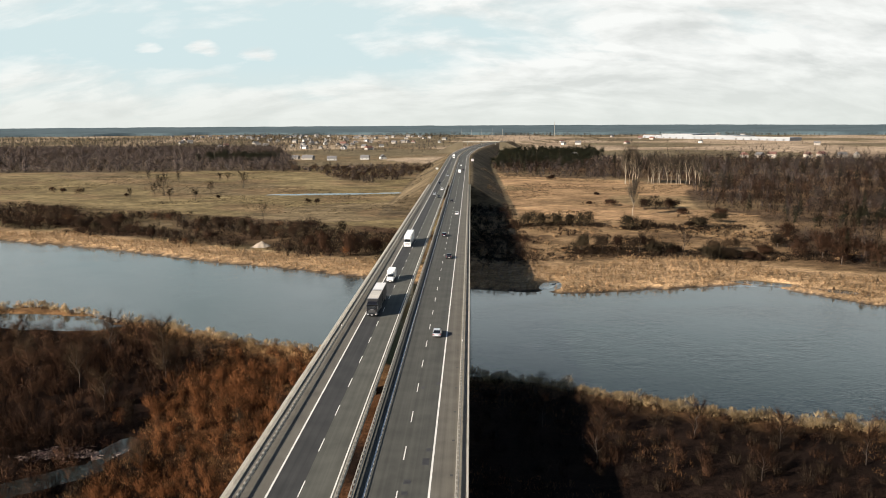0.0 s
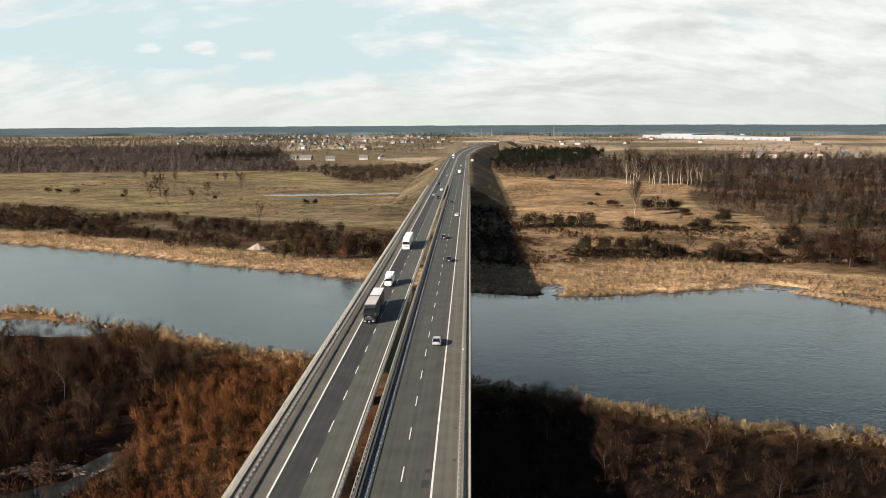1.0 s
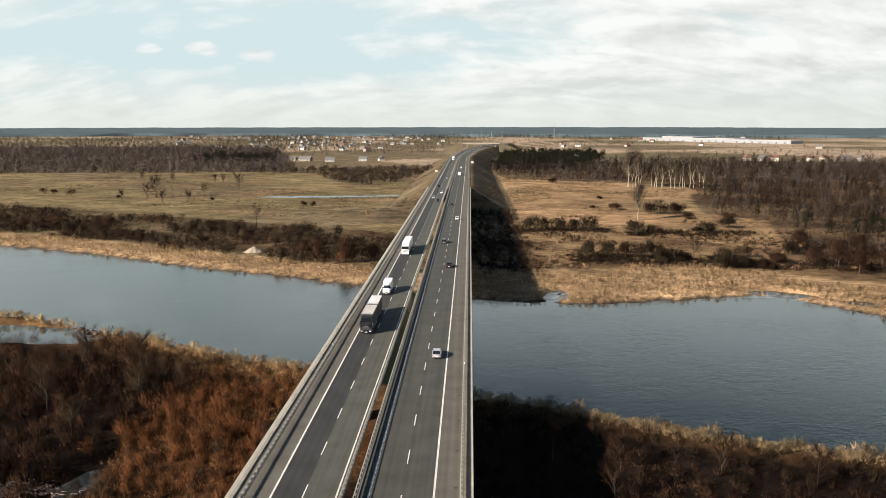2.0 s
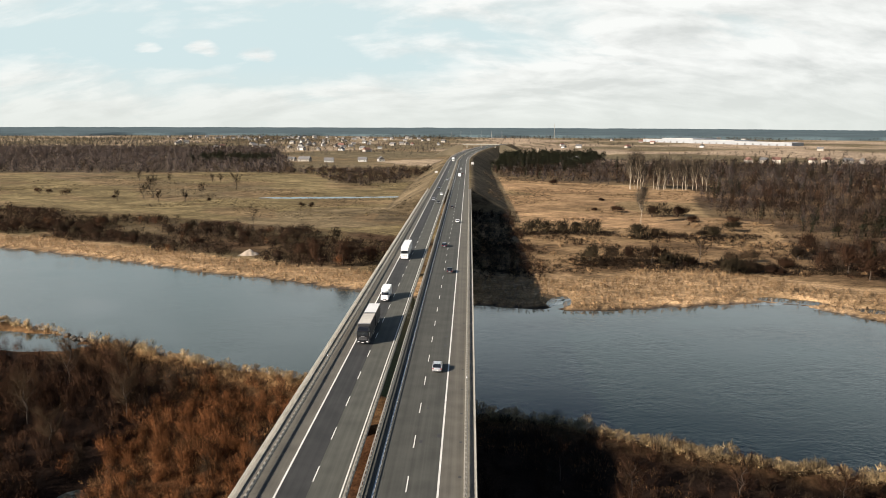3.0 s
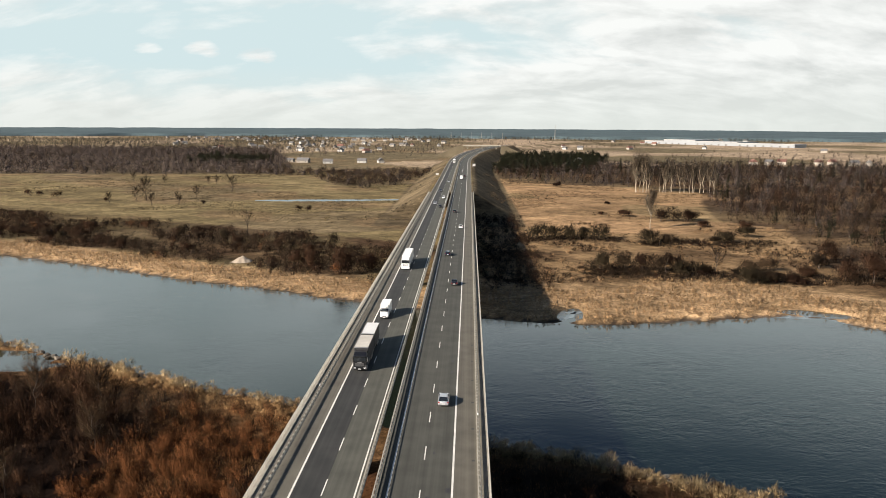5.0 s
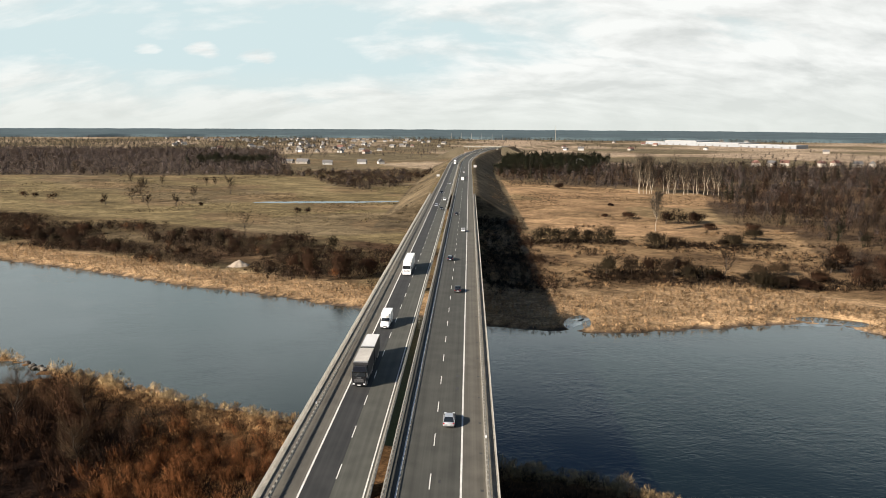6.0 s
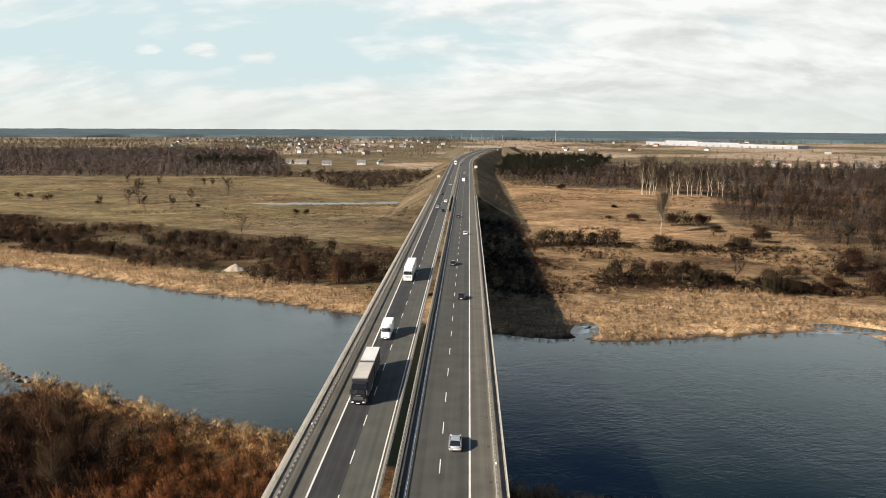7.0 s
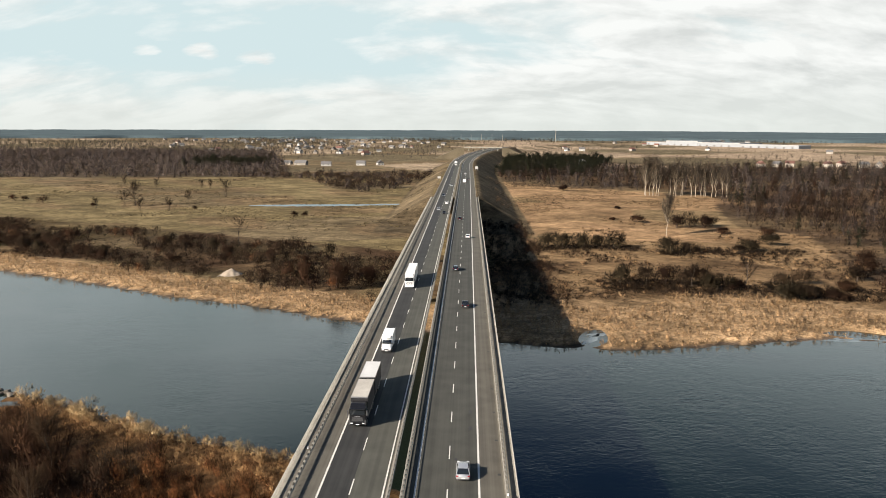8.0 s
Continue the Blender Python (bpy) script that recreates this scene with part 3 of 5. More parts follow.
RAIL_PROFILE = [(0.0, 0.50), (0.08, 0.54), (0.08, 0.59), (0.0, 0.64), (0.08, 0.68), (0.08, 0.75), (0.0, 0.79)]


def beam(x, face, y0, y1, step=0, up=0.0):
    ys = np.array([y0, y1]) if not step else np.linspace(y0, y1, int((y1 - y0) / step) + 2)
    V, F, n = [], [], len(RAIL_PROFILE)
    for i, y in enumerate(ys):
        c = float(road_x(y)) - 0.7
        V += [(c + x + face * (0.13 + p), y, z + up) for p, z in RAIL_PROFILE]
        if i:
            F += [((i - 1) * n + k, (i - 1) * n + k + 1, i * n + k + 1, i * n + k) for k in range(n - 1)]
    me = mesh_np("beam", V, F)
    return me


for x, face, two in ((-11.9, 1, False), (-0.05, -1, True), (1.6, 1, True), (14.3, -1, False)):
    rail = empty("guard_rail", "galvanised double-beam guard rail with cross plates beside the median gap" if two else "galvanised double-beam guard rail on short posts along the bridge deck", "guard rail", "guard rails on the bridge")
    for side in (face, -face) if two or face < 0 else (face,):
        part("beam", beam(x, side, 40, ABUTMENT), M_steel, rail)
    if two:
        part("upper_rail", ribbon("upper_rail", x - 0.04, x + 0.04, 40, ABUTMENT, 1.06, 1.14), M_steel, rail)
    for k in range(225):
        y = 70 + 1.33 * k
        p = part("post", tall_me if two else post_me, M_steel, rail)
        p.location = (x, y, 0.12)
        q = part("spacer", spacer_me, M_steel, rail)
        q.location = (x, y, 0.0)
    far_posts = bmesh.new()
    for k in range(40):
        y = 370 + 3.2 * k
        box(far_posts, x - 0.07, x + 0.07, y - 0.06, y + 0.06, 0.0, 0.82)
    tagged(part("post_row", far_posts, M_steel, rail), kind="stuff")
for x, face in ((-12.0, 1), (0.2, -1), (1.6, 1), (14.3, -1)):
    rail = empty("guard_rail", "galvanised steel guard rail beside the road on the bank", "guard rail", "guard rails on the bank")
    part("beam", beam(x, face, ABUTMENT + 4, ROAD_END, 14), M_steel, rail)
    posts = bmesh.new()
    for k in range(120):
        y = ABUTMENT + 6 + 6 * k
        c = float(road_x(y)) - 0.7
        box(posts, c + x - 0.07, c + x + 0.07, y - 0.06, y + 0.06, -0.3, 0.8)
    tagged(part("post_row", posts, M_steel, rail), kind="stuff")

# railings on the edge beams: posts, handrail, middle rail and thin balusters
rail_post = boxed(-0.04, 0.04, -0.04, 0.04, 0.24, 0.92)
rail_post_me = bpy.data.meshes.new("railing_post")
rail_post.to_mesh(rail_post_me), rail_post.free()
M_rail = surface("railing_paint", (0.48, 0.45, 0.385), (0.34, 0.32, 0.27), 0.6, 0.5, fine_scale=6)
rail_post_me.materials.append(M_rail)
for x in (-13.6, 15.6):
    railing = empty("railing", "pale grey painted steel railing on the bridge's edge beam", "railing", "railings of the bridge")
    part("handrail", ribbon("handrail", x - 0.05, x + 0.05, 40, ABUTMENT, 0.90, 0.95), M_rail, railing)
    for z in (0.55,):
        part("rail", ribbon("rail", x - 0.025, x + 0.025, 40, ABUTMENT, z, z + 0.05), M_rail, railing)
    infill = bmesh.new()
    for k in range(760):
        y = 62 + 0.26 * k
        box(infill, x - 0.012, x + 0.012, y - 0.014, y + 0.014, 0.25, 0.9)
    tagged(part("infill", infill, M_rail, railing), kind="stuff")
    for k in range(150):
        part("railing_post", rail_post_me, M_rail, railing).location = (x, 70 + 2.5 * k - (0 if x < 0 else 10), 0)
# small white reflector lamp on the rail
for x, y in ((14.3, 139.2), (-12.6, 152.0)):
    lamp = boxed(-0.1, 0.1, -0.08, 0.08, 0, 0.3, 0.03)
    ob = part("reflector", lamp, M_car_white)
    ob.location = (x, y, 0.86 if x > 0 else 0.12)
    tagged(ob, "small white reflector post fixed on the bridge rail", "reflector")


# ---- vehicles: built nose towards +y, on the ground at z 0 ----
def loft(rings):
    """A closed skin through rings of equal length."""
    bm = bmesh.new()
    rows = [[bm.verts.new(p) for p in r] for r in rings]
    n = len(rows[0])
    for a, b in zip(rows, rows[1:]):
        for k in range(n):
            bm.faces.new((a[k], a[(k + 1) % n], b[(k + 1) % n], b[k]))
    bm.faces.new(rows[0][::-1]), bm.faces.new(rows[-1])
    bmesh.ops.recalc_face_normals(bm, faces=bm.faces)
    for f in bm.faces:
        f.smooth = len(f.verts) == 4
    return bm


def wheel(parent, x, y, r, width):
    s = 1 if x > 0 else -1
    tyre = disc_x(bmesh.new(), -width / 2, width / 2, 0, 0, r, 18)
    bmesh.ops.bevel(tyre, geom=[e for e in tyre.edges if abs(e.verts[0].co.x - e.verts[1].co.x) < 1e-6], offset=0.03, segments=1, affect="EDGES")
    w = part("wheel", tyre, M_rubber, parent)
    w.location = (x, y, r)
    part("rim", disc_x(bmesh.new(), s * (width / 2 - 0.02), s * (width / 2 + 0.012), 0, 0, r * 0.62, 12), M_rim, w)


def section(y, w, zb, zt, shoulder=0.86):
    return [(-w * 0.9, y, zb), (w * 0.9, y, zb), (w, y, zb + (zt - zb) * 0.3), (w, y, zb + (zt - zb) * 0.72), (w * shoulder, y, zt), (-w * shoulder, y, zt), (-w, y, zb + (zt - zb) * 0.72), (-w, y, zb + (zt - zb) * 0.3)]


def car(label, paint, length=4.4, width=1.8, height=1.48, tail="hatch"):
    c = empty("car", label, "car", "cars on the bridge")
    L, W, H = length / 2, width / 2, height
    part("body", loft([section(-L, W * 0.80, 0.34, 0.72), section(-L + 0.12, W * 0.93, 0.22, 0.90 if tail != "saloon" else 0.92), section(-L + 0.6, W, 0.18, 0.98), section(-0.4, W, 0.18, 0.95),
                       section(L - 1.35, W, 0.18, 0.93), section(L - 0.5, W * 0.97, 0.20, 0.80), section(L - 0.1, W * 0.88, 0.26, 0.66), section(L, W * 0.74, 0.34, 0.56)]), paint, c)
    rear = -L + (0.22 if tail == "hatch" else 0.10 if tail == "estate" else 0.95)
    top_rear = rear + (0.65 if tail == "hatch" else 0.35 if tail == "estate" else 0.75)

    cab = bmesh.new()
    foot = [(-W * 0.93, rear), (W * 0.93, rear), (W * 0.93, L - 1.2), (-W * 0.93, L - 1.2)]
    roof = [(-W * 0.72, top_rear), (W * 0.72, top_rear), (W * 0.72, L - 2.05), (-W * 0.72, L - 2.05)]
    a = [cab.verts.new((x, y, 0.90)) for x, y in foot]
    b = [cab.verts.new((x, y, H - 0.05)) for x, y in roof]
    cab.faces.new(a[::-1]), cab.faces.new(b)
    for k in range(4):
        cab.faces.new((a[k], a[(k + 1) % 4], b[(k + 1) % 4], b[k]))
    bmesh.ops.bevel(cab, geom=list(cab.edges), offset=0.05, segments=2, affect="EDGES")
    part("window", cab, M_glass, c, "dark tinted glass")
    part("roof", boxed(-W * 0.72, W * 0.72, top_rear + 0.02, L - 2.08, H - 0.07, H, 0.03, (0.06, 0.06, 0.1, 0.1)), paint, c)
    for s in (-1, 1):
        for (y0, y1) in ((L - 1.22, L - 2.06), (rear + 0.03, top_rear + 0.02), ((rear + L - 1.2) / 2 - 0.1, (top_rear + L - 2.05) / 2 - 0.1)):
            V, F = tube([np.array((s * W * 0.935, y0, 0.9)), np.array((s * W * 0.725, y1, H - 0.04))], [0.05, 0.045], 4)
            part("pillar", mesh_np("pillar", V, F), paint, c)
        part("mirror", boxed(s * W - 0.02 if s > 0 else -W - 0.13, s * W + 0.13 if s > 0 else -W + 0.02, L - 1.53, L - 1.44, 0.94, 1.04, 0.02), M_grey, c)
        part("tail_lamp", boxed(s * W * 0.78 - 0.14, s * W * 0.78 + 0.14, -L + 0.02, -L + 0.2, 0.70, 0.86, 0.03), M_tail, c)
        part("headlamp", boxed(s * W * 0.70 - 0.17, s * W * 0.70 + 0.17, L - 0.30, L - 0.06, 0.60, 0.73, 0.03), M_lamp, c)
        for y in (-L + 0.82, L - 0.85):
            wheel(c, s * (W - 0.08), y, 0.32, 0.22)
    part("number_plate", boxed(-0.26, 0.26, -L - 0.015, -L + 0.05, 0.50, 0.62), M_plate, c)
    part("bumper", boxed(-W * 0.82, W * 0.82, -L - 0.01, -L + 0.2, 0.28, 0.46, 0.05), M_grey, c)
    return c


def lorry(label, cab_paint, box_mat, box_len=13.4):
    """A tractor with a covered semitrailer."""
    c = empty("lorry", label, "truck", "trucks on the bridge")
    front = 8.2
    bm = boxed(-1.24, 1.24, front - 2.25, front, 0.95, 3.05, 0.10, (0.03, 0.03, 0, 0.12))
    part("cab", bm, cab_paint, c)
    part("roof_fairing", boxed(-1.2, 1.2, front - 2.25, front - 0.15, 3.04, 3.85, 0.12, (0.1, 0.1, 0, 0.85)), cab_paint, c)
    part("windscreen", boxed(-1.12, 1.12, front - 0.22, front + 0.012, 2.02, 2.92, 0.04, (0.04, 0.04, 0, 0.055)), M_glass, c)
    part("sun_visor", boxed(-1.1, 1.1, front - 0.12, front + 0.18, 2.93, 3.07, 0.03), M_grey, c)
    part("grille", boxed(-0.85, 0.85, front - 0.1, front + 0.02, 1.12, 1.72, 0.03), M_grey, c)
    for k in range(3):
        part("slat", boxed(-0.82, 0.82, front + 0.01, front + 0.045, 1.2 + 0.18 * k, 1.28 + 0.18 * k), cab_paint, c)
    part("bumper", boxed(-1.25, 1.25, front - 0.5, front + 0.06, 0.35, 0.96, 0.08), cab_paint, c)
    part("number_plate", boxed(-0.26, 0.26, front + 0.05, front + 0.075, 0.5, 0.62), M_plate, c)
    for s in (-1, 1):
        part("headlamp", boxed(s * 0.95 - 0.2, s * 0.95 + 0.2, front - 0.1, front + 0.075, 0.66, 0.86, 0.03), M_lamp, c)
        part("side_window", boxed(s * 1.235 - 0.02, s * 1.235 + 0.02, front - 1.35, front - 0.3, 2.05, 2.85, 0.01), M_glass, c)
        part("mirror", boxed(s * 1.42 - 0.1, s * 1.42 + 0.1, front - 0.1, front + 0.06, 2.0, 2.75, 0.04), M_grey, c)
        part("side_skirt", boxed(s * 1.2 - 0.04, s * 1.2 + 0.04, front - 5.4, front - 2.3, 0.45, 1.0, 0.02), M_grey, c)
        for y in (front - 1.3, front - 4.9):
            wheel(c, s * 1.05, y, 0.5, 0.34)
        for k in range(3):
            wheel(c, s * 1.05, front - 10.6 - 1.35 * k, 0.5, 0.36)
        part("underrun_guard", boxed(s * 1.22 - 0.03, s * 1.22 + 0.03, front - 9.8, front - 6.4, 0.5, 0.95), M_grey, c)
    part("chassis", boxed(-0.45, 0.45, front - 16.0, front - 0.6, 0.62, 1.05), M_grey, c)
    y1 = front - 2.75
    body = part("trailer_body", boxed(-1.275, 1.275, y1 - box_len, y1, 1.12, 4.0, 0.04), box_mat, c)
    for s in (-1, 1):
        part("roof_rail", boxed(s * 1.26 - 0.035, s * 1.26 + 0.035, y1 - box_len, y1, 3.93, 4.03, 0.01), M_steel, body)
        part("side_rail", boxed(s * 1.28 - 0.02, s * 1.28 + 0.02, y1 - box_len, y1, 1.08, 1.22, 0.01), M_steel, body)
    for k in range(1, 5):
        part("roof_bow", boxed(-1.22, 1.22, y1 - box_len * k / 5 - 0.03, y1 - box_len * k / 5 + 0.03, 3.995, 4.012), M_curtain, body)
    part("rear_bumper", boxed(-1.2, 1.2, y1 - box_len - 0.05, y1 - box_len + 0.1, 0.5, 0.65), M_grey, c)
    for s in (-1, 1):
        part("tail_lamp", boxed(s * 1.0 - 0.2, s * 1.0 + 0.2, y1 - box_len - 0.06, y1 - box_len + 0.02, 0.85, 1.0), M_tail, c)
    return c


def road_train(label, cab_paint, side_mat):
    """A rigid box lorry with a drawbar trailer, black cab and sides, pale roofs."""
    c = empty("road_train", label, "truck", "trucks on the bridge")
    front = 9.3
    part("cab", boxed(-1.24, 1.24, front - 2.0, front, 0.95, 3.0, 0.10, (0.03, 0.03, 0, 0.12)), cab_paint, c)
    part("roof_fairing", boxed(-1.18, 1.18, front - 2.0, front - 0.3, 2.99, 3.45, 0.1, (0.1, 0.1, 0, 0.6)), cab_paint, c)
    part("windscreen", boxed(-1.12, 1.12, front - 0.22, front + 0.012, 2.0, 2.88, 0.04, (0.04, 0.04, 0, 0.055)), M_glass, c)
    part("sun_visor", boxed(-1.1, 1.1, front - 0.12, front + 0.2, 2.86, 2.98, 0.03), cab_paint, c)
    part("grille", boxed(-0.9, 0.9, front - 0.1, front + 0.03, 1.0, 1.6, 0.03, (0.15, 0.15, 0, 0)), M_grey, c)
    for k in range(3):
        part("slat", boxed(-0.8, 0.8, front + 0.02, front + 0.05, 1.08 + 0.16 * k, 1.13 + 0.16 * k), cab_paint, c)
    part("name_strip", boxed(-0.4, 0.4, front + 0.01, front + 0.04, 1.74, 1.84), M_rim, c)
    part("bumper", boxed(-1.22, 1.22, front - 0.5, front + 0.05, 0.4, 0.96, 0.08), cab_paint, c)
    part("number_plate", boxed(-0.26, 0.26, front + 0.045, front + 0.07, 0.46, 0.58), M_plate, c)
    y0 = front - 2.1
    for a, b, roof in ((y0 - 7.6, y0, M_roof_dirty), (y0 - 16.2, y0 - 8.5, M_curtain)):
        body = part("box_body", boxed(-1.275, 1.275, a, b, 1.05, 3.93, 0.03), side_mat, c)
        part("roof", boxed(-1.26, 1.26, a + 0.02, b - 0.02, 3.925, 3.99, 0.02), roof, body, "pale roof sheet")
        part("front_rail", boxed(-1.28, 1.28, b - 0.06, b + 0.01, 3.8, 4.0, 0.01), M_rim, body)
        for s in (-1, 1):
            part("side_rail", boxed(s * 1.28 - 0.02, s * 1.28 + 0.02, a, b, 1.02, 1.16, 0.01), M_steel, body)
            part("roof_rail", boxed(s * 1.265 - 0.03, s * 1.265 + 0.03, a, b, 3.88, 4.01, 0.01), M_steel, body)
    part("drawbar", boxed(-0.15, 0.15, y0 - 9.2, y0 - 7.2, 0.6, 0.8), M_grey, c)
    part("chassis", boxed(-0.45, 0.45, y0 - 7.4, front - 0.6, 0.62, 1.04), M_grey, c)
    part("chassis", boxed(-0.45, 0.45, y0 - 16.0, y0 - 8.8, 0.62, 1.04), M_grey, c)
    for s in (-1, 1):
        part("wing", boxed(s * 1.16 - 0.1, s * 1.16 + 0.1, front - 0.25, front + 0.07, 0.45, 1.25, 0.04), M_grey, c, "dark grey bumper corner")
        part("headlamp", boxed(s * 0.88 - 0.16, s * 0.88 + 0.16, front - 0.1, front + 0.07, 0.62, 0.8, 0.03), M_lamp, c)
        part("side_window", boxed(s * 1.235 - 0.02, s * 1.235 + 0.02, front - 1.3, front - 0.3, 2.02, 2.8, 0.01), M_glass, c)
        part("mirror", boxed(s * 1.42 - 0.1, s * 1.42 + 0.1, front - 0.1, front + 0.06, 1.9, 2.7, 0.04), M_grey, c)
        for y in (front - 1.35, y0 - 4.6, y0 - 5.9, y0 - 13.2, y0 - 14.5):
            wheel(c, s * 1.05, y, 0.5, 0.34)
        part("side_skirt", boxed(s * 1.2 - 0.03, s * 1.2 + 0.03, y0 - 3.9, y0 - 0.3, 0.5, 0.98, 0.02), M_grey, c)
        part("tail_lamp", boxed(s * 1.0 - 0.2, s * 1.0 + 0.2, y0 - 16.25, y0 - 16.18, 0.85, 1.0), M_tail, c)
    part("rear_bumper", boxed(-1.2, 1.2, y0 - 16.24, y0 - 16.1, 0.5, 0.65), M_grey, c)
    return c


def box_van(label):
    c = empty("box_van", label, "van")
    part("cab", loft([section(1.2, 1.0, 0.45, 1.25), section(1.25, 1.02, 0.4, 2.05, 0.9), section(1.75, 1.02, 0.4, 2.2, 0.88), section(2.4, 1.02, 0.4, 1.55, 0.9), section(3.1, 0.99, 0.4, 1.28, 0.88), section(3.5, 0.88, 0.42, 1.02, 0.86), section(3.6, 0.78, 0.48, 0.86)]), M_white, c)
    part("windscreen", loft([[(-0.84, 1.86, 2.17), (0.84, 1.86, 2.17), (0.8, 1.80, 2.12), (-0.8, 1.80, 2.12)], [(-0.9, 2.52, 1.52), (0.9, 2.52, 1.52), (0.9, 2.42, 1.46), (-0.9, 2.42, 1.46)]]), M_glass, c)
    part("box_body", boxed(-1.08, 1.08, -3.5, 1.3, 0.75, 3.05, 0.05), M_white, c)
    part("cooling_unit", boxed(-0.7, 0.7, 1.1, 1.75, 2.45, 2.95, 0.08), M_white, c)
    part("chassis", boxed(-0.5, 0.5, -3.4, 2.8, 0.42, 0.76), M_grey, c)
    part("bumper", boxed(-0.95, 0.95, 3.3, 3.64, 0.36, 0.58, 0.05), M_grey, c)
    part("grille", boxed(-0.45, 0.45, 3.52, 3.625, 0.64, 0.84, 0.02), M_grey, c)
    part("number_plate", boxed(-0.26, 0.26, 3.63, 3.655, 0.42, 0.54), M_plate, c)
    for s in (-1, 1):
        part("headlamp", boxed(s * 0.72 - 0.16, s * 0.72 + 0.16, 3.3, 3.56, 0.78, 1.0, 0.04), M_lamp, c)
        part("side_window", boxed(s * 0.985 - 0.03, s * 0.985 + 0.03, 1.45, 2.3, 1.42, 1.9, 0.01), M_glass, c)
        part("mirror", boxed(s * 1.18 - 0.1, s * 1.18 + 0.1, 2.3, 2.42, 1.4, 1.75, 0.03), M_grey, c)
        part("tail_lamp", boxed(s * 0.98 - 0.06, s * 0.98 + 0.06, -3.53, -3.4, 0.9, 1.15), M_tail, c)
        for y in (2.65, -2.2):
            wheel(c, s * 0.9, y, 0.36, 0.26)
    return c


def at(ob, x, y, turn=0):
    ob.matrix_world = pose(x, y, 0.004, 0, 0, turn)
    return ob


at(road_train("black box truck with a drawbar trailer and pale dusty roofs", M_black, M_black_cover), -6.85, 159.4 + 9.3, 180)
at(box_van("white box van with cooling unit over the cab"), -6.6, 194.3 + 3.6, 180)
at(lorry("articulated truck with white cab and plain white trailer", M_white, M_white), -6.7, 250.3 + 8.2, 180)
for label, paint, x, y, turn, kw in (
        ("silver hatchback driving away along the bridge", M_silver, 8.9, 146.0, 0, dict(tail="hatch")),
        ("black saloon car on the bridge lane", M_black, 8.8, 231.5, 0, dict(tail="saloon", length=4.6)),
        ("dark blue estate car on the inner bridge lane", M_dark_blue, 5.6, 276.5, 0, dict(tail="estate", length=4.7)),
        ("white hatchback on the outer bridge lane", M_car_white, 9.3, 340.5, 0, dict(tail="hatch")),
        ("black hatchback on the inner bridge lane", M_black, 5.5, 395.0, 0, dict(tail="hatch")),
        ("dark saloon car coming along the bridge", M_black, -2.8, 417.0, 180, dict(tail="saloon")),
        ("silver car coming along the outer bridge lane", M_silver, -6.3, 433.0, 180, dict(tail="hatch")),
        ("white car coming along the inner bridge lane", M_car_white, -2.8, 464.0, 180, dict(tail="hatch")),
        ("dark blue hatchback coming off the road bank", M_dark_blue, -6.4, 508.0, 180, dict(tail="hatch")),
        ("silver saloon car far along the road", M_silver, -2.9, 583.0, 180, dict(tail="saloon")),
        ("black estate car far along the road", M_black, 9.2, 644.0, 0, dict(tail="estate")),
        ("white hatchback far along the road", M_car_white, 6.5, 712.0, 0, dict(tail="hatch"))):
    at(car(label, paint, **kw), x, y, turn)
at(box_van("white box van far along the road"), 6.4, 614.0, 0)
at(lorry("white articulated truck far along the road bank", M_white, M_white), -4.6, 866.0, 180)


# ---- bushes, trees, reeds ----
def unit(v):
    return v / (np.linalg.norm(v, axis=1, keepdims=True) + 1e-9)


def bush_shape(seed, h, r, stems, twigs, w, lean=0.5, open_=0.35):
    """A many-stemmed bare shrub of thin stems and twigs; blades and the way each faces outward."""
    g = np.random.default_rng(seed)
    a, q = g.uniform(0, math.tau, stems), np.sqrt(g.uniform(0, 1, stems))
    foot = np.stack([np.cos(a) * q * r * 0.4, np.sin(a) * q * r * 0.4, np.zeros(stems) - 0.1], 1)
    a2 = a + g.normal(0, lean, stems)
    reach = r * (0.25 + 0.75 * q) * g.uniform(0.6, 1.05, stems)
    tip = np.stack([np.cos(a2) * reach, np.sin(a2) * reach, h * (1.0 - 0.5 * q ** 2) * g.uniform(0.72, 1.0, stems)], 1)
    D = tip - foot
    idx = np.repeat(np.arange(stems), twigs)
    s = g.uniform(open_, 0.98, len(idx))[:, None]
    P = foot[idx] + D[idx] * s
    d = D[idx] / np.linalg.norm(D[idx], axis=1, keepdims=True) * 0.8 + g.normal(0, 0.55, (len(idx), 3)) + np.array([0, 0, 0.3])
    d /= np.linalg.norm(d, axis=1, keepdims=True)
    T = np.concatenate([blades(g, foot, D, np.full(stems, w * 1.8)), blades(g, P, d * (h * g.uniform(0.09, 0.24, len(idx)))[:, None], np.full(len(idx), w) * g.uniform(0.6, 1.3, len(idx)))])
    N = T.mean(axis=1) - np.array([0, 0, h * 0.3])
    return T, unit(unit(N * np.array([1 / r, 1 / r, 1 / h])) * 0.6 + np.array([0, 0, 1.0]) + g.normal(0, 0.1, N.shape))


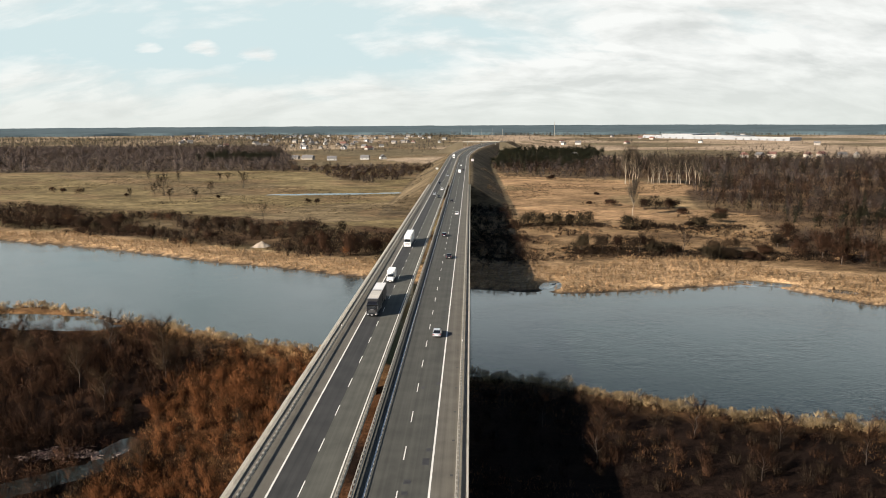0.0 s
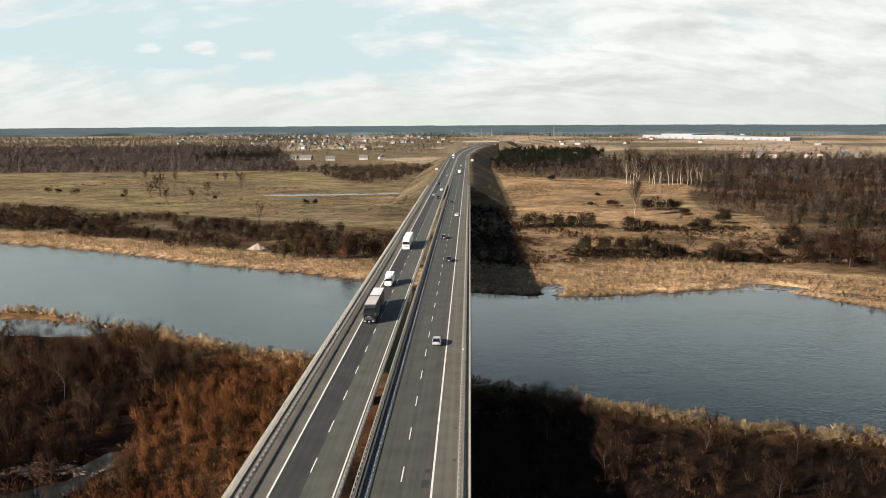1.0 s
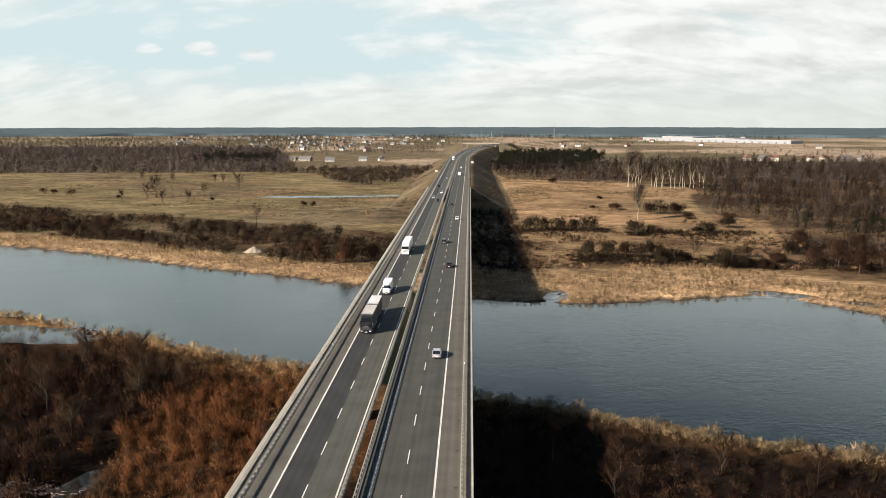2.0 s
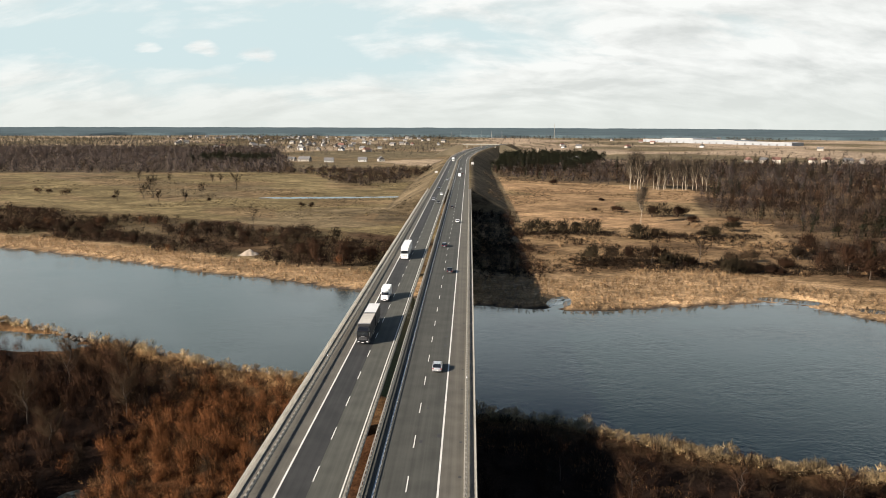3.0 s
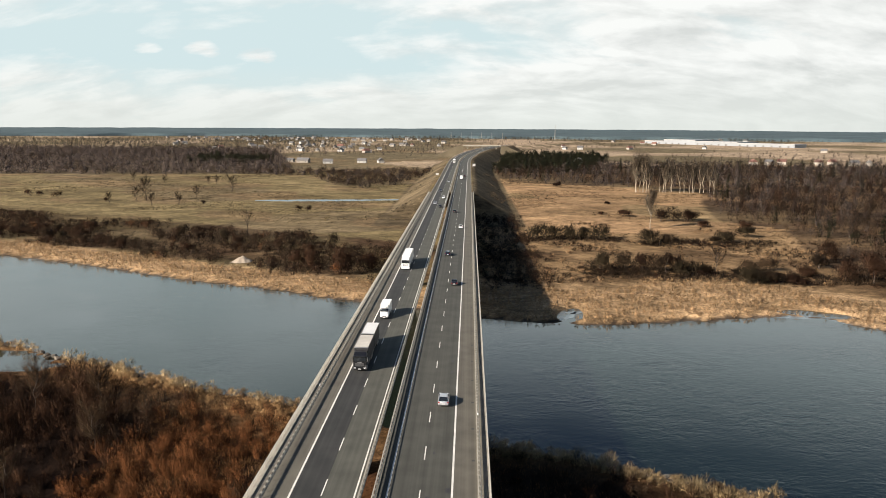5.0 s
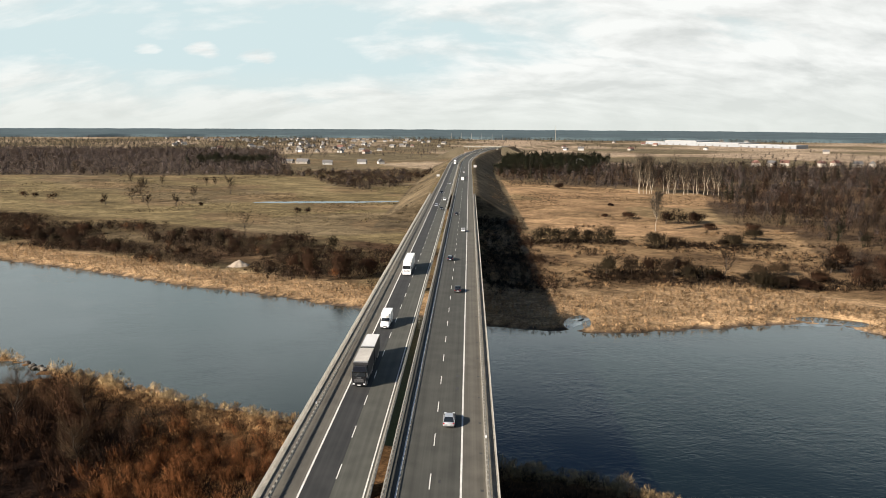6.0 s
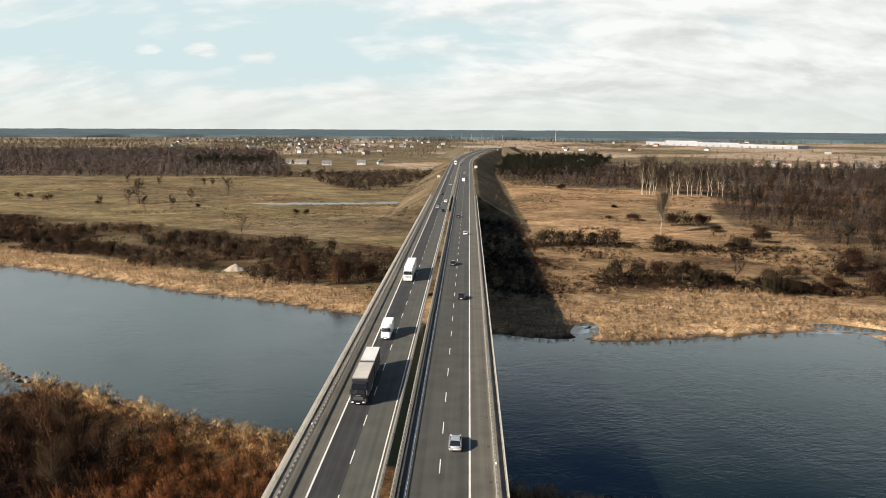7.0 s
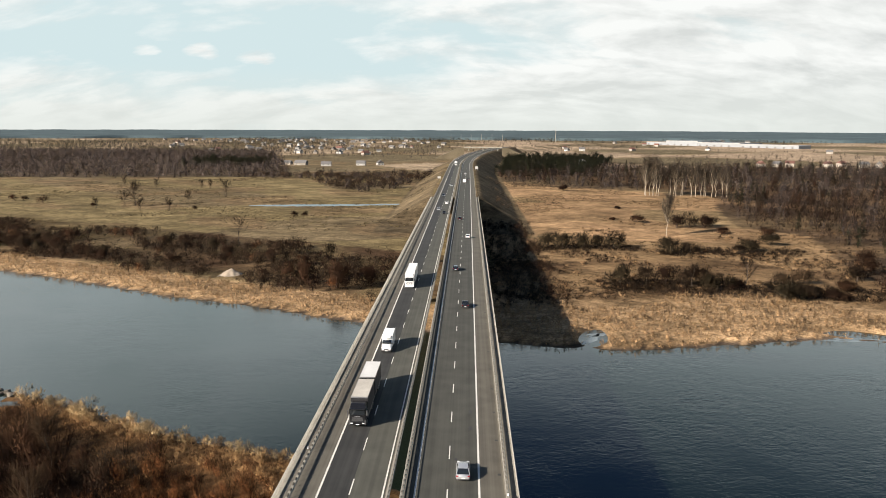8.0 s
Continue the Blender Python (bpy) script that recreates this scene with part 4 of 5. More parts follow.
def dome_shape(seed, h, r, n, w, lobes=6, low=0.38, reach=0.2, rise=0.75):
    """A rounded, lobed crown: a broad inner mass and a fringe of fine twigs, on a few stems."""
    g = np.random.default_rng(seed)
    a, q = g.uniform(0, math.tau, lobes), np.sqrt(g.uniform(0.05, 1, lobes)) * r * 0.55
    cz = h * (low + (0.72 - low) * g.uniform(0, 1, lobes) * (1.1 - 0.5 * q / r))
    C = np.stack([np.cos(a) * q, np.sin(a) * q, cz], 1)
    R = r * g.uniform(0.38, 0.6, lobes)
    Rz = np.minimum(h - cz, h * 0.42) * g.uniform(0.8, 1.0, lobes)
    i = g.integers(lobes, size=n)
    core = np.arange(n) < n * 0.3
    d = g.normal(size=(n, 3)) + np.array([0, 0, 0.35])
    d /= np.linalg.norm(d, axis=1, keepdims=True)
    u = np.where(core, g.uniform(0.1, 0.7, n), g.uniform(0.45, 1.0, n) ** 0.6)
    P = C[i] + d * np.stack([R[i] * u, R[i] * u, Rz[i] * u], 1) * 0.85
    P[:, 2] = np.maximum(P[:, 2], 0.05)
    D = d * 0.6 + g.normal(0, 0.32, (n, 3)) + np.array([0, 0, rise])
    D *= (r * reach * g.uniform(0.6, 1.5, n) / np.linalg.norm(D, axis=1))[:, None]
    foot = np.stack([g.normal(0, r * 0.12, lobes), g.normal(0, r * 0.12, lobes), np.full(lobes, -0.1)], 1)
    T = np.concatenate([blades(g, P, D, np.where(core, 2.0 * w, 0.85 * w) * g.uniform(0.6, 1.4, n)), blades(g, foot, C - foot, np.full(lobes, max(w * 1.1, r * 0.035)))])
    out = T.mean(axis=1) - np.array([0, 0, h * 0.35])
    N = unit(out * np.array([1 / r, 1 / r, 1.4 / h])) * 0.8
    N[:n] += d * 0.7
    return T, unit(unit(N) * 0.6 + np.array([0, 0, 1.0]) + g.normal(0, 0.1, N.shape))


def tuft_shape(seed, h, r, n, w, droop=0.5):
    """A tussock of reed or tall dry grass."""
    g = np.random.default_rng(seed)
    a, q = g.uniform(0, math.tau, n), np.sqrt(g.uniform(0, 1, n))
    P = np.stack([np.cos(a) * q * r, np.sin(a) * q * r, np.full(n, -0.1)], 1)
    D = np.stack([np.cos(a) * droop * q, np.sin(a) * droop * q, np.ones(n)], 1) + g.normal(0, 0.22, (n, 3))
    D *= (h * g.uniform(0.5, 1.0, n) * (1 - 0.4 * q))[:, None]
    N = np.stack([np.cos(a) * q * 0.35, np.sin(a) * q * 0.35, np.full(n, 1.0)], 1)
    return blades(g, P, D, np.full(n, w) * g.uniform(0.6, 1.4, n)), unit(N + g.normal(0, 0.1, N.shape))


def pine_shape(seed, h, r, n, w):
    """A conifer crown: sprays of needles that droop from the stem, tighter towards the top."""
    g = np.random.default_rng(seed)
    u = g.uniform(0.15, 1.0, n)
    a = g.uniform(0, math.tau, n)
    reach = r * np.clip(1.15 - u, 0.08, 1) * g.uniform(0.45, 1.0, n) * 1.3
    P = np.stack([np.cos(a) * reach * 0.25, np.sin(a) * reach * 0.25, u * h], 1)
    D = np.stack([np.cos(a) * reach, np.sin(a) * reach, g.normal(0.1, 0.35, n) * r * 0.5], 1) + g.normal(0, 0.25, (n, 3))
    N = np.stack([np.cos(a) * 0.45, np.sin(a) * 0.45, np.full(n, 1.0)], 1)
    return blades(g, P, D, np.full(n, w) * g.uniform(0.6, 1.4, n)), unit(N + g.normal(0, 0.1, N.shape))


def plant_mesh(name, T, N):
    """Blades as one mesh that carries the rounded form they belong to."""
    me = triangles(name, T)
    form = me.attributes.new("puff", "FLOAT_VECTOR", "FACE")
    form.data.foreach_set("vector", np.asarray(N, np.float32).ravel())
    return me


def scatter(name, shapes, xs, ys, sizes, mat, label, category, seed, tall=None, sink=0.0):
    """Many plants joined into one object of kind stuff."""
    g = np.random.default_rng(seed)
    zs = land(xs, ys) - sink
    out, form = [], []
    for x, y, z, s in zip(xs, ys, zs, sizes):
        T, N = shapes[g.integers(len(shapes))]
        turn = g.uniform(0, math.tau)
        out.append(placed(T.reshape(-1, 3), x, y, z, turn, s, g.uniform(0.8, 1.2) if tall is None else tall))
        form.append(placed(N, 0, 0, 0, turn, 1.0))
    return tagged(part(name, plant_mesh(name, np.concatenate(out), np.concatenate(form)), mat), label, category, kind="stuff")


def field(seed, x0, x1, y0, y1, step, keep):
    """Jittered points on a grid where keep(x, y) holds."""
    g = np.random.default_rng(seed)
    X, Y = np.meshgrid(np.arange(x0, x1, step), np.arange(y0, y1, step))
    X, Y = (X + g.uniform(-0.5, 0.5, X.shape) * step).ravel(), (Y + g.uniform(-0.5, 0.5, Y.shape) * step).ravel()
    k = keep(X, Y)
    return X[k], Y[k], g


def dry(x, y, m=1.0):
    return (into_river(x, y) < -m) & (into_pond(x, y) < -0.5)


def near_shore(x, y):
    return np.interp(x, NEAR_X, NEAR_Y) - y


def far_shore(x, y):
    return y - np.interp(x, FAR_X, FAR_Y)


shrubs = [bush_shape(10 + k, 3.6, 2.3, 20, 9, 0.07) for k in range(5)]
clumps = [dome_shape(20 + k, 4.2, 2.6, 330, 0.073, 7, 0.25, 0.24) for k in range(5)] + [bush_shape(26 + k, 4.6, 2.4, 34, 12, 0.055, 0.35, 0.2) for k in range(3)]
willows = [bush_shape(330 + k, 3.5, 2.3, 64, 7, 0.05, 0.25, 0.3) for k in range(5)]
saplings = [dome_shape(30 + k, 6.4, 2.2, 390, 0.064, 8, 0.35, 0.26) for k in range(3)]
tufts = [tuft_shape(50 + k, 1.7, 0.8, 46, 0.075) for k in range(4)]
plumes = [dome_shape(65 + k, 1.9, 1.35, 95, 0.085, 4, 0.35, 0.32) for k in range(4)]
grass = [tuft_shape(60 + k, 0.9, 1.0, 30, 0.07, 0.9) for k in range(4)]

# the near bank: brown thicket, russet willow, golden fringe
X, Y, g = field(1, -150, -16, 72, 220, 3.3, lambda x, y: dry(x, y, 8) & (near_shore(x, y) > np.where(x < -88, 24, np.where(x < -46, 9, 13)) + 6 * wob(x, y, 0.06, 3.0)) & (wob(x, y, 0.05, 1.0) > -0.75))
tone = g.uniform(0, 1, len(X)) + 0.5 * wob(X, Y, 0.03, 2.0) + 0.75 * ((X > -47 + 6 * wob(X, Y, 0.05, 7.0)) & (Y > 84) & (Y < 174)) - 0.7 * (X < -54)
grow = g.uniform(0.65, 1.15, len(X)) * (1.0 + 0.35 * wob(X, Y, 0.06, 3.0)) * np.where((X > -47) & (Y > 90) & (Y < 170), 0.95, 1.25)
for lo, hi, kinds, mat, label in ((-2, -0.38, clumps + saplings, M_twig_dark, "dense leafless dark brown thicket on the near river bank"), (-0.38, 0.35, clumps + willows[:3] + saplings, M_twig_rust, "rust-brown leafless thicket on the near river bank"), (0.35, 0.72, clumps + saplings, M_twig_grey, "grey-brown leafless willow clumps on the near bank"), (0.72, 3, willows + clumps[:2], M_twig_red, "russet leafless willow clumps beside the bridge")):
    k = (tone >= lo) & (tone < hi)
    scatter("thicket", kinds, X[k], Y[k], grow[k], mat, label, "bush", 2)
X, Y, g = field(53, -50, -16, 84, 172, 3.1, lambda x, y: dry(x, y, 8) & (near_shore(x, y) > 14) & (x > -47 + 6 * wob(x, y, 0.05, 7.0)) & (wob(x, y, 0.09, 5.0) > -0.5))
scatter("thicket", willows, X, Y, g.uniform(0.5, 1.0, len(X)), M_twig_red, "russet willow shoots beside the bridge", "bush", 54)
X, Y, g = field(3, -150, -15, 72, 200, 8.0, lambda x, y: dry(x, y, 8) & (wob(x, y, 0.07, 4.0) > -0.3))
scatter("undergrowth", shrubs, X, Y, g.uniform(0.3, 0.6, len(X)), M_twig, "low dark undergrowth between the willow clumps", "bush", 4)
X, Y, g = field(5, 18, 135, 70, 160, 3.6, lambda x, y: dry(x, y, 4) & (near_shore(x, y) > 5) & ((y > 106) | (wob(x, y, 0.09, 2.0) > 0.2)))
tone = g.uniform(0, 1, len(X))
for lo, hi, mat, label in ((0, 0.55, M_twig_rust, "dense leafless rust-brown thicket under the river bank"), (0.55, 1.0, M_twig_grey, "grey-brown leafless willow clumps under the bank")):
    k = (tone >= lo) & (tone < hi)
    scatter("thicket", clumps + saplings + willows, X[k], Y[k], g.uniform(0.5, 0.95, k.sum()), mat, label, "bush", 6)
X, Y, g = field(7, -170, -10, 150, 235, 1.3, lambda x, y: dry(x, y, 0.3) & (near_shore(x, y) < np.where(x < -46, 8, 15) + 6 * wob(x, y, 0.06, 3.0)))
scatter("reeds", tufts + plumes, X, Y, g.uniform(0.5, 1.0, len(X)) * (1.0 + 0.55 * wob(X, Y, 0.5, 2.0)), M_reed, "golden dry reeds fringing the near shore", "reeds", 8)
X, Y, g = field(49, -170, -12, 150, 235, 1.9, lambda x, y: dry(x, y, 0.2) & (near_shore(x, y) < 4.5 + 2 * wob(x, y, 0.2, 5.0)))
scatter("reeds", plumes, X, Y, g.uniform(0.8, 1.35, len(X)) * (1.0 + 0.4 * wob(X, Y, 0.45, 2.0)), M_reed_pale, "pale mounds of dry reed at the water's edge", "reeds", 50)
X, Y, g = field(9, 14, 130, 110, 170, 1.15, lambda x, y: dry(x, y, 0.3) & (near_shore(x, y) < 6.5 + 2 * wob(x, y, 0.12, 3.0)))
scatter("reeds", plumes, X, Y, g.uniform(0.6, 1.1, len(X)) * (1.0 + 0.6 * wob(X, Y, 0.45, 2.0)), M_reed_pale, "pale dry reeds fringing the near shore", "reeds", 10)
X, Y, g = field(11, -150, 130, 66, 190, 2.4, lambda x, y: dry(x, y, 3) & (near_shore(x, y) > 4) & (np.abs(x) > 13) & ((x > 0) | ((x > -50) & (near_shore(x, y) < 62))) & (wob(x, y, 0.06, 8.0) > 0.1))
scatter("dry_grass", grass, X, Y, g.uniform(0.7, 1.4, len(X)), M_bank_grass, "dry straw-coloured grass between the bushes", "grass", 12)

bank_grass = [tuft_shape(130 + k, 1.1, 1.1, 28, 0.085, 0.8) for k in range(4)]
X, Y, g = field(39, -125, -14, 86, 215, 1.25, lambda x, y: dry(x, y, 3) & (near_shore(x, y) > 5) & (near_shore(x, y) < np.where(x > -50, 100, 15) + 10 * wob(x, y, 0.05, 6.0)))
scatter("bank_grass", bank_grass, X, Y, g.uniform(0.6, 1.2, len(X)) * (1.0 + 0.4 * wob(X, Y, 0.3, 2.0)), M_bank_grass, "matted russet-brown grass and sedge on the near bank", "grass", 40)

# the far bank: reed belt, then thickets
far_tufts = [dome_shape(70 + k, 1.4, 1.3, 16, 0.2, 4, 0.2, 0.45) for k in range(5)]
X, Y, g = field(13, -290, 200, 200, 420, 1.8, lambda x, y: dry(x, y, 0.5) & (far_shore(x, y) > 0) & (far_shore(x, y) < np.where(x > 10, 44, 23) + 9 * wob(x, y, 0.04, 3.0)) & ((x < -10) | (x > 12)))
scatter("reeds", far_tufts, X, Y, g.uniform(0.5, 1.0, len(X)) * (1.0 + 0.55 * wob(X, Y, 0.3, 2.0)), M_reed_far, "belt of golden dry reeds on the far shore", "reeds", 14)
far_shrubs = [dome_shape(80 + k, 4.2, 3.4, 165, 0.21, 7, 0.2, 0.15) for k in range(6)]
X, Y, g = field(15, -330, -18, 290, 520, 4.0, lambda x, y: (far_shore(x, y) > 22 + 8 * wob(x, y, 0.05, 1.0)) & (far_shore(x, y) < 104) & (wob(x, y, 0.035, 2.0) + 0.45 * wob(x, y, 0.12, 5.0) > -0.25) & ((x < -26) | (y < 430)) & ((np.abs(x + 84) > 9) | (y > 345)))
split = g.uniform(0, 1, len(X))
for lo, hi, mat, label in ((0.0, 0.5, M_twig, "brown leafless scrub behind the far reeds"), (0.5, 0.985, M_twig_grey, "grey-brown leafless scrub behind the far reeds"), (0.985, 1.0, M_twig_red, "russet leafless scrub behind the far reeds")):
    k = (split >= lo) & (split < hi)
    scatter("scrub", far_shrubs, X[k], Y[k], g.uniform(0.6, 1.4, k.sum()) * (1.0 + 0.3 * wob(X[k], Y[k], 0.04, 8.0)), mat, label, "bush", 16)
# low rough growth on the far meadow
low_scrub = [dome_shape(85 + k, 1.5, 2.4, 60, 0.22, 6, 0.2, 0.2) for k in range(4)]
X, Y, g = field(17, 22, 190, 296, 470, 3.0, lambda x, y: (far_shore(x, y) > 44) & (wob(x, y, 0.05, 7.0) + 0.6 * wob(x, y, 0.17, 5.0) > np.where(y < 396, 0.05, 0.75)))
split = g.uniform(0, 1, len(X)) + 0.3 * wob(X, Y, 0.06, 3.0)
for lo, hi, mat, label in ((-2, 0.4, M_twig_grey, "low grey-brown scrub on the far meadow"), (0.4, 0.75, M_twig_rust, "low rust-brown scrub on the far meadow"), (0.75, 3, M_reed_far, "tan dry weeds on the far meadow")):
    k = (split >= lo) & (split < hi)
    scatter("scrub", low_scrub, X[k], Y[k], g.uniform(0.5, 1.2, k.sum()), mat, label, "bush", 18)
X, Y, g = field(19, 15, 44, 285, 480, 4.4, lambda x, y: far_shore(x, y) > 34)
scatter("scrub", far_shrubs, X, Y, g.uniform(0.5, 1.1, len(X)), M_twig, "brown leafless scrub beside the bridge", "bush", 20)

tussocks = [tuft_shape(75 + k, 0.9, 1.6, 9, 0.5, 1.1) for k in range(5)]
for lo, x0, x1, mat, label in ((21, -420, -20, M_tussock, "olive-tan grass tussocks on the meadow"), (22, 22, 220, M_tussock_red, "orange-tan grass tussocks on the far meadow")):
    X, Y, g = field(lo, x0, x1, 300, 860, 4.2, lambda x, y: (far_shore(x, y) > 45) & dry(x, y, 30) & (wob(x, y, 0.03, lo) + 0.7 * wob(x, y, 0.011, 4.0) > 0.15) & (np.abs(x - road_x(y)) > 26))
    scatter("tussocks", tussocks, X, Y, g.uniform(0.5, 1.3, len(X)), mat, label, "grass", lo)

# woods beyond the far bank
near_wood = [dome_shape(90 + k, 12.0, 4.4, 126, 0.29, 8, 0.26, 0.24, 1.3) for k in range(6)]
far_wood = [dome_shape(190 + k, 12.0, 5.2, 66, 0.62, 8, 0.26, 0.26, 1.2) for k in range(5)]
far_trees_thin = [dome_shape(95 + k, 8.6, 6.0, 76, 0.62, 8, 0.16, 0.18) for k in range(5)]
round_pines = [dome_shape(105 + k, 13.5, 5.0, 120, 0.7, 7, 0.45, 0.22) for k in range(4)]
spruces = [pine_shape(100 + k, 14.0, 3.0, 130, 0.7) for k in range(3)]


def in_wood(x, y):
    return (x > np.interp(y, EDGE_Y, EDGE_X)) & dry(x, y, 25) & (x < 150 + 0.62 * y)


for seed, y0, y1, step, kinds in ((21, 280, 660, 7.6, near_wood), (121, 660, 1080, 10.5, far_wood)):
    X, Y, g = field(seed, 30, 640, y0, y1, step, lambda x, y: in_wood(x, y) & (wob(x, y, 0.02, 6.0) + 0.5 * wob(x, y, 0.06, 3.0) > -0.62))
    split = g.uniform(0, 1, len(X)) + 0.3 * wob(X, Y, 0.015, 9.0)
    rim = np.clip((X - np.interp(Y, EDGE_Y, EDGE_X)) / 26, 0, 1)
    size = g.uniform(0.62, 1.15, len(X)) * (0.62 + 0.38 * rim) * np.where(Y < 420, 0.82, 1.0)
    steps = (0.24, 0.48, 0.68) if y0 < 500 else (0.12, 0.36, 0.48)
    for lo, hi, mat, label in ((-1, steps[0], M_twig, "brown leafless wood beyond the meadow"), (steps[0], steps[1], M_twig_grey, "grey leafless wood beyond the meadow"), (steps[1], steps[2], M_twig_rust, "rust-brown leafless wood beyond the meadow"), (steps[2], 0.97, M_wood_far, "pale grey leafless wood beyond the meadow")):
        k = (split >= lo) & (split < hi)
        scatter("wood", kinds, X[k], Y[k], size[k], mat, label, "trees", seed + 1)
    k = split >= 0.97
    scatter("wood", spruces, X[k], Y[k], g.uniform(0.6, 1.1, k.sum()), M_pine, "dark green spruces among the bare wood", "trees", seed + 2)
X, Y, g = field(24, 200, 262, 392, 420, 6.0, lambda x, y: wob(x, y, 0.05, 2.0) > -0.3)
scatter("pine_wood", round_pines, X, Y, g.uniform(0.45, 0.75, len(X)), M_pine, "clump of dark green pines at the wood's edge", "trees", 25)
X, Y, g = field(25, 40, 230, 900, 1300, 9.0, lambda x, y: (x > 40 + 0.1 * (y - 900)) & (x < 120 + 0.30 * (y - 800)))
scatter("pine_wood", round_pines, X, Y, g.uniform(0.75, 1.2, len(X)), M_pine, "dark green pine wood beside the road", "trees", 26)
X, Y, g = field(27, -1150, -170, 800, 1650, 13.5, lambda x, y: (y > 822 + 0.10 * (x + 550) + 16 * wob(x, y, 0.02, 2.0) + 8 * wob(x, y, 0.09, 4.0)) & (x < -190 - 0.30 * (y - 850) + 30 * wob(x, y, 0.015, 6.0)) & (x > -0.75 * y - 80))
split = g.uniform(0, 1, len(X))
for lo, hi, mat, label in ((0, 0.8, M_wood_far, "grey leafless wood behind the meadow"), (0.8, 1.0, M_twig_grey, "brown leafless wood behind the meadow")):
    k = (split >= lo) & (split < hi)
    scatter("wood", far_trees_thin, X[k], Y[k], g.uniform(0.85, 1.45, k.sum()), mat, label, "trees", 28)
X, Y, g = field(29, -245, -30, 665, 900, 7.0, lambda x, y: (y > np.interp(x, [-245, -170, -120, -89, -60, -30], [840, 835, 720, 680, 705, 850])) & (wob(x, y, 0.045, 3.0) + 0.5 * wob(x, y, 0.13, 1.0) > -0.3))
split = g.uniform(0, 1, len(X)) + 0.3 * wob(X, Y, 0.02, 5.0)
for lo, hi, kinds, mat, label in ((-1, 0.3, far_shrubs, M_twig_grey, "grey-brown bushes beside the road bank"), (0.3, 0.55, far_trees_thin, M_wood_far, "pale grey leafless trees beside the road bank"), (0.55, 0.85, far_shrubs, M_twig, "dark brown bushes beside the road bank"), (0.85, 2, far_shrubs, M_twig_tan, "tan dry scrub beside the road bank")):
    k = (split >= lo) & (split < hi)
    scatter("wood", kinds, X[k], Y[k], g.uniform(0.6, 1.1, k.sum()) * (1.0 if kinds is far_trees_thin else 1.9), mat, label, "trees", 30)
X, Y, g = field(31, -392, -290, 1040, 1140, 9.0, lambda x, y: wob(x, y, 0.04, 1.0) > -0.3)
scatter("pine_wood", round_pines, X, Y, g.uniform(0.8, 1.3, len(X)), M_pine, "dark pines at the village's edge", "trees", 32)
far_clumps = [dome_shape(110 + k, 9, 5.0, 26, 1.05, 5, 0.3, 0.3) for k in range(4)]
X, Y, g = field(33, -2300, 2300, 1150, 3600, 38, lambda x, y: (np.abs(x) < 0.72 * y) & (np.abs(x - road_x(y)) > 40) & ~((x > 540) & (x < 1350) & (y > 1850) & (y < 2600)) & (wob(x, y, 0.0035, 4.0) + 0.5 * wob(x, y, 0.02, 2.0) > np.where(x < -0.2 * y, -0.7, np.where(x < 0, -0.25, 0.15))))
scatter("tree_clumps", far_clumps, X, Y, g.uniform(0.45, 0.95, len(X)), M_wood_far, "bare trees and hedges among the distant fields", "trees", 34)
X, Y, g = field(45, -1750, -150, 1500, 2500, 25, lambda x, y: (x > -0.75 * y) & (x < -0.16 * y) & (wob(x, y, 0.004, 3.0) + 0.5 * wob(x, y, 0.02, 1.0) > -0.55))
scatter("tree_belt", far_clumps, X, Y, g.uniform(0.7, 1.3, len(X)), M_wood_olive, "pale olive-grey trees between the wood and the village", "trees", 46)
X, Y, g = field(47, -900, 1500, 2560, 2960, 22, lambda x, y: (np.abs(x) < 0.72 * y) & (wob(x, y, 0.006, 5.0) + 0.4 * wob(x, y, 0.03, 1.0) > 0.1))
scatter("tree_belt", far_clumps, X, Y, g.uniform(0.8, 1.5, len(X)), M_wood_olive, "pale olive-grey trees before the distant forest", "trees", 48)
g = np.random.default_rng(36)
ang, dep = np.linspace(-0.72, 0.72, 900), np.array([0, 3, 14, 30, 60, 110, 180, 280, 400, 540, 700, 880, 1080, 1300, 1550, 1850, 2150])
A, Dp = np.meshgrid(ang, dep)
R = 2960 + 330 * np.clip(-A / 0.35, 0, 1) + 120 * wob(A * 3300, A * 0, 0.0011, 1.0) + 50 * wob(A * 3300, A * 0, 0.008, 3.0) + Dp
CX, CY = R * np.sin(A), R * np.cos(A)
ridge = 5.0 * np.sin(R * 0.0052 + 2.0 * wob(CX, CY, 0.0006, 2.0)) * np.clip(Dp / 300, 0, 1)
CZ = land(CX, CY) + 12.0 * np.clip(Dp / 14, 0, 1) + ridge + np.where(Dp > 5, g.normal(0, 0.3, A.shape) + 1.6 * wob(CX, CY, 0.012, 4.0), 0) - 0.5
nr, nc = A.shape
grid = np.arange(nr * nc).reshape(nr, nc)
canopy = mesh_np("distant_forest", np.stack([CX, CY, CZ], -1).reshape(-1, 3), np.stack([grid[:-1, :-1], grid[:-1, 1:], grid[1:, 1:], grid[1:, :-1]], -1).reshape(-1, 4))
canopy.polygons.foreach_set("use_smooth", np.ones(len(canopy.polygons), dtype=bool))
tagged(part("distant_forest", canopy, M_far_hazed), "dark forest along the horizon, distance haze blued into its colour", "forest", kind="stuff")


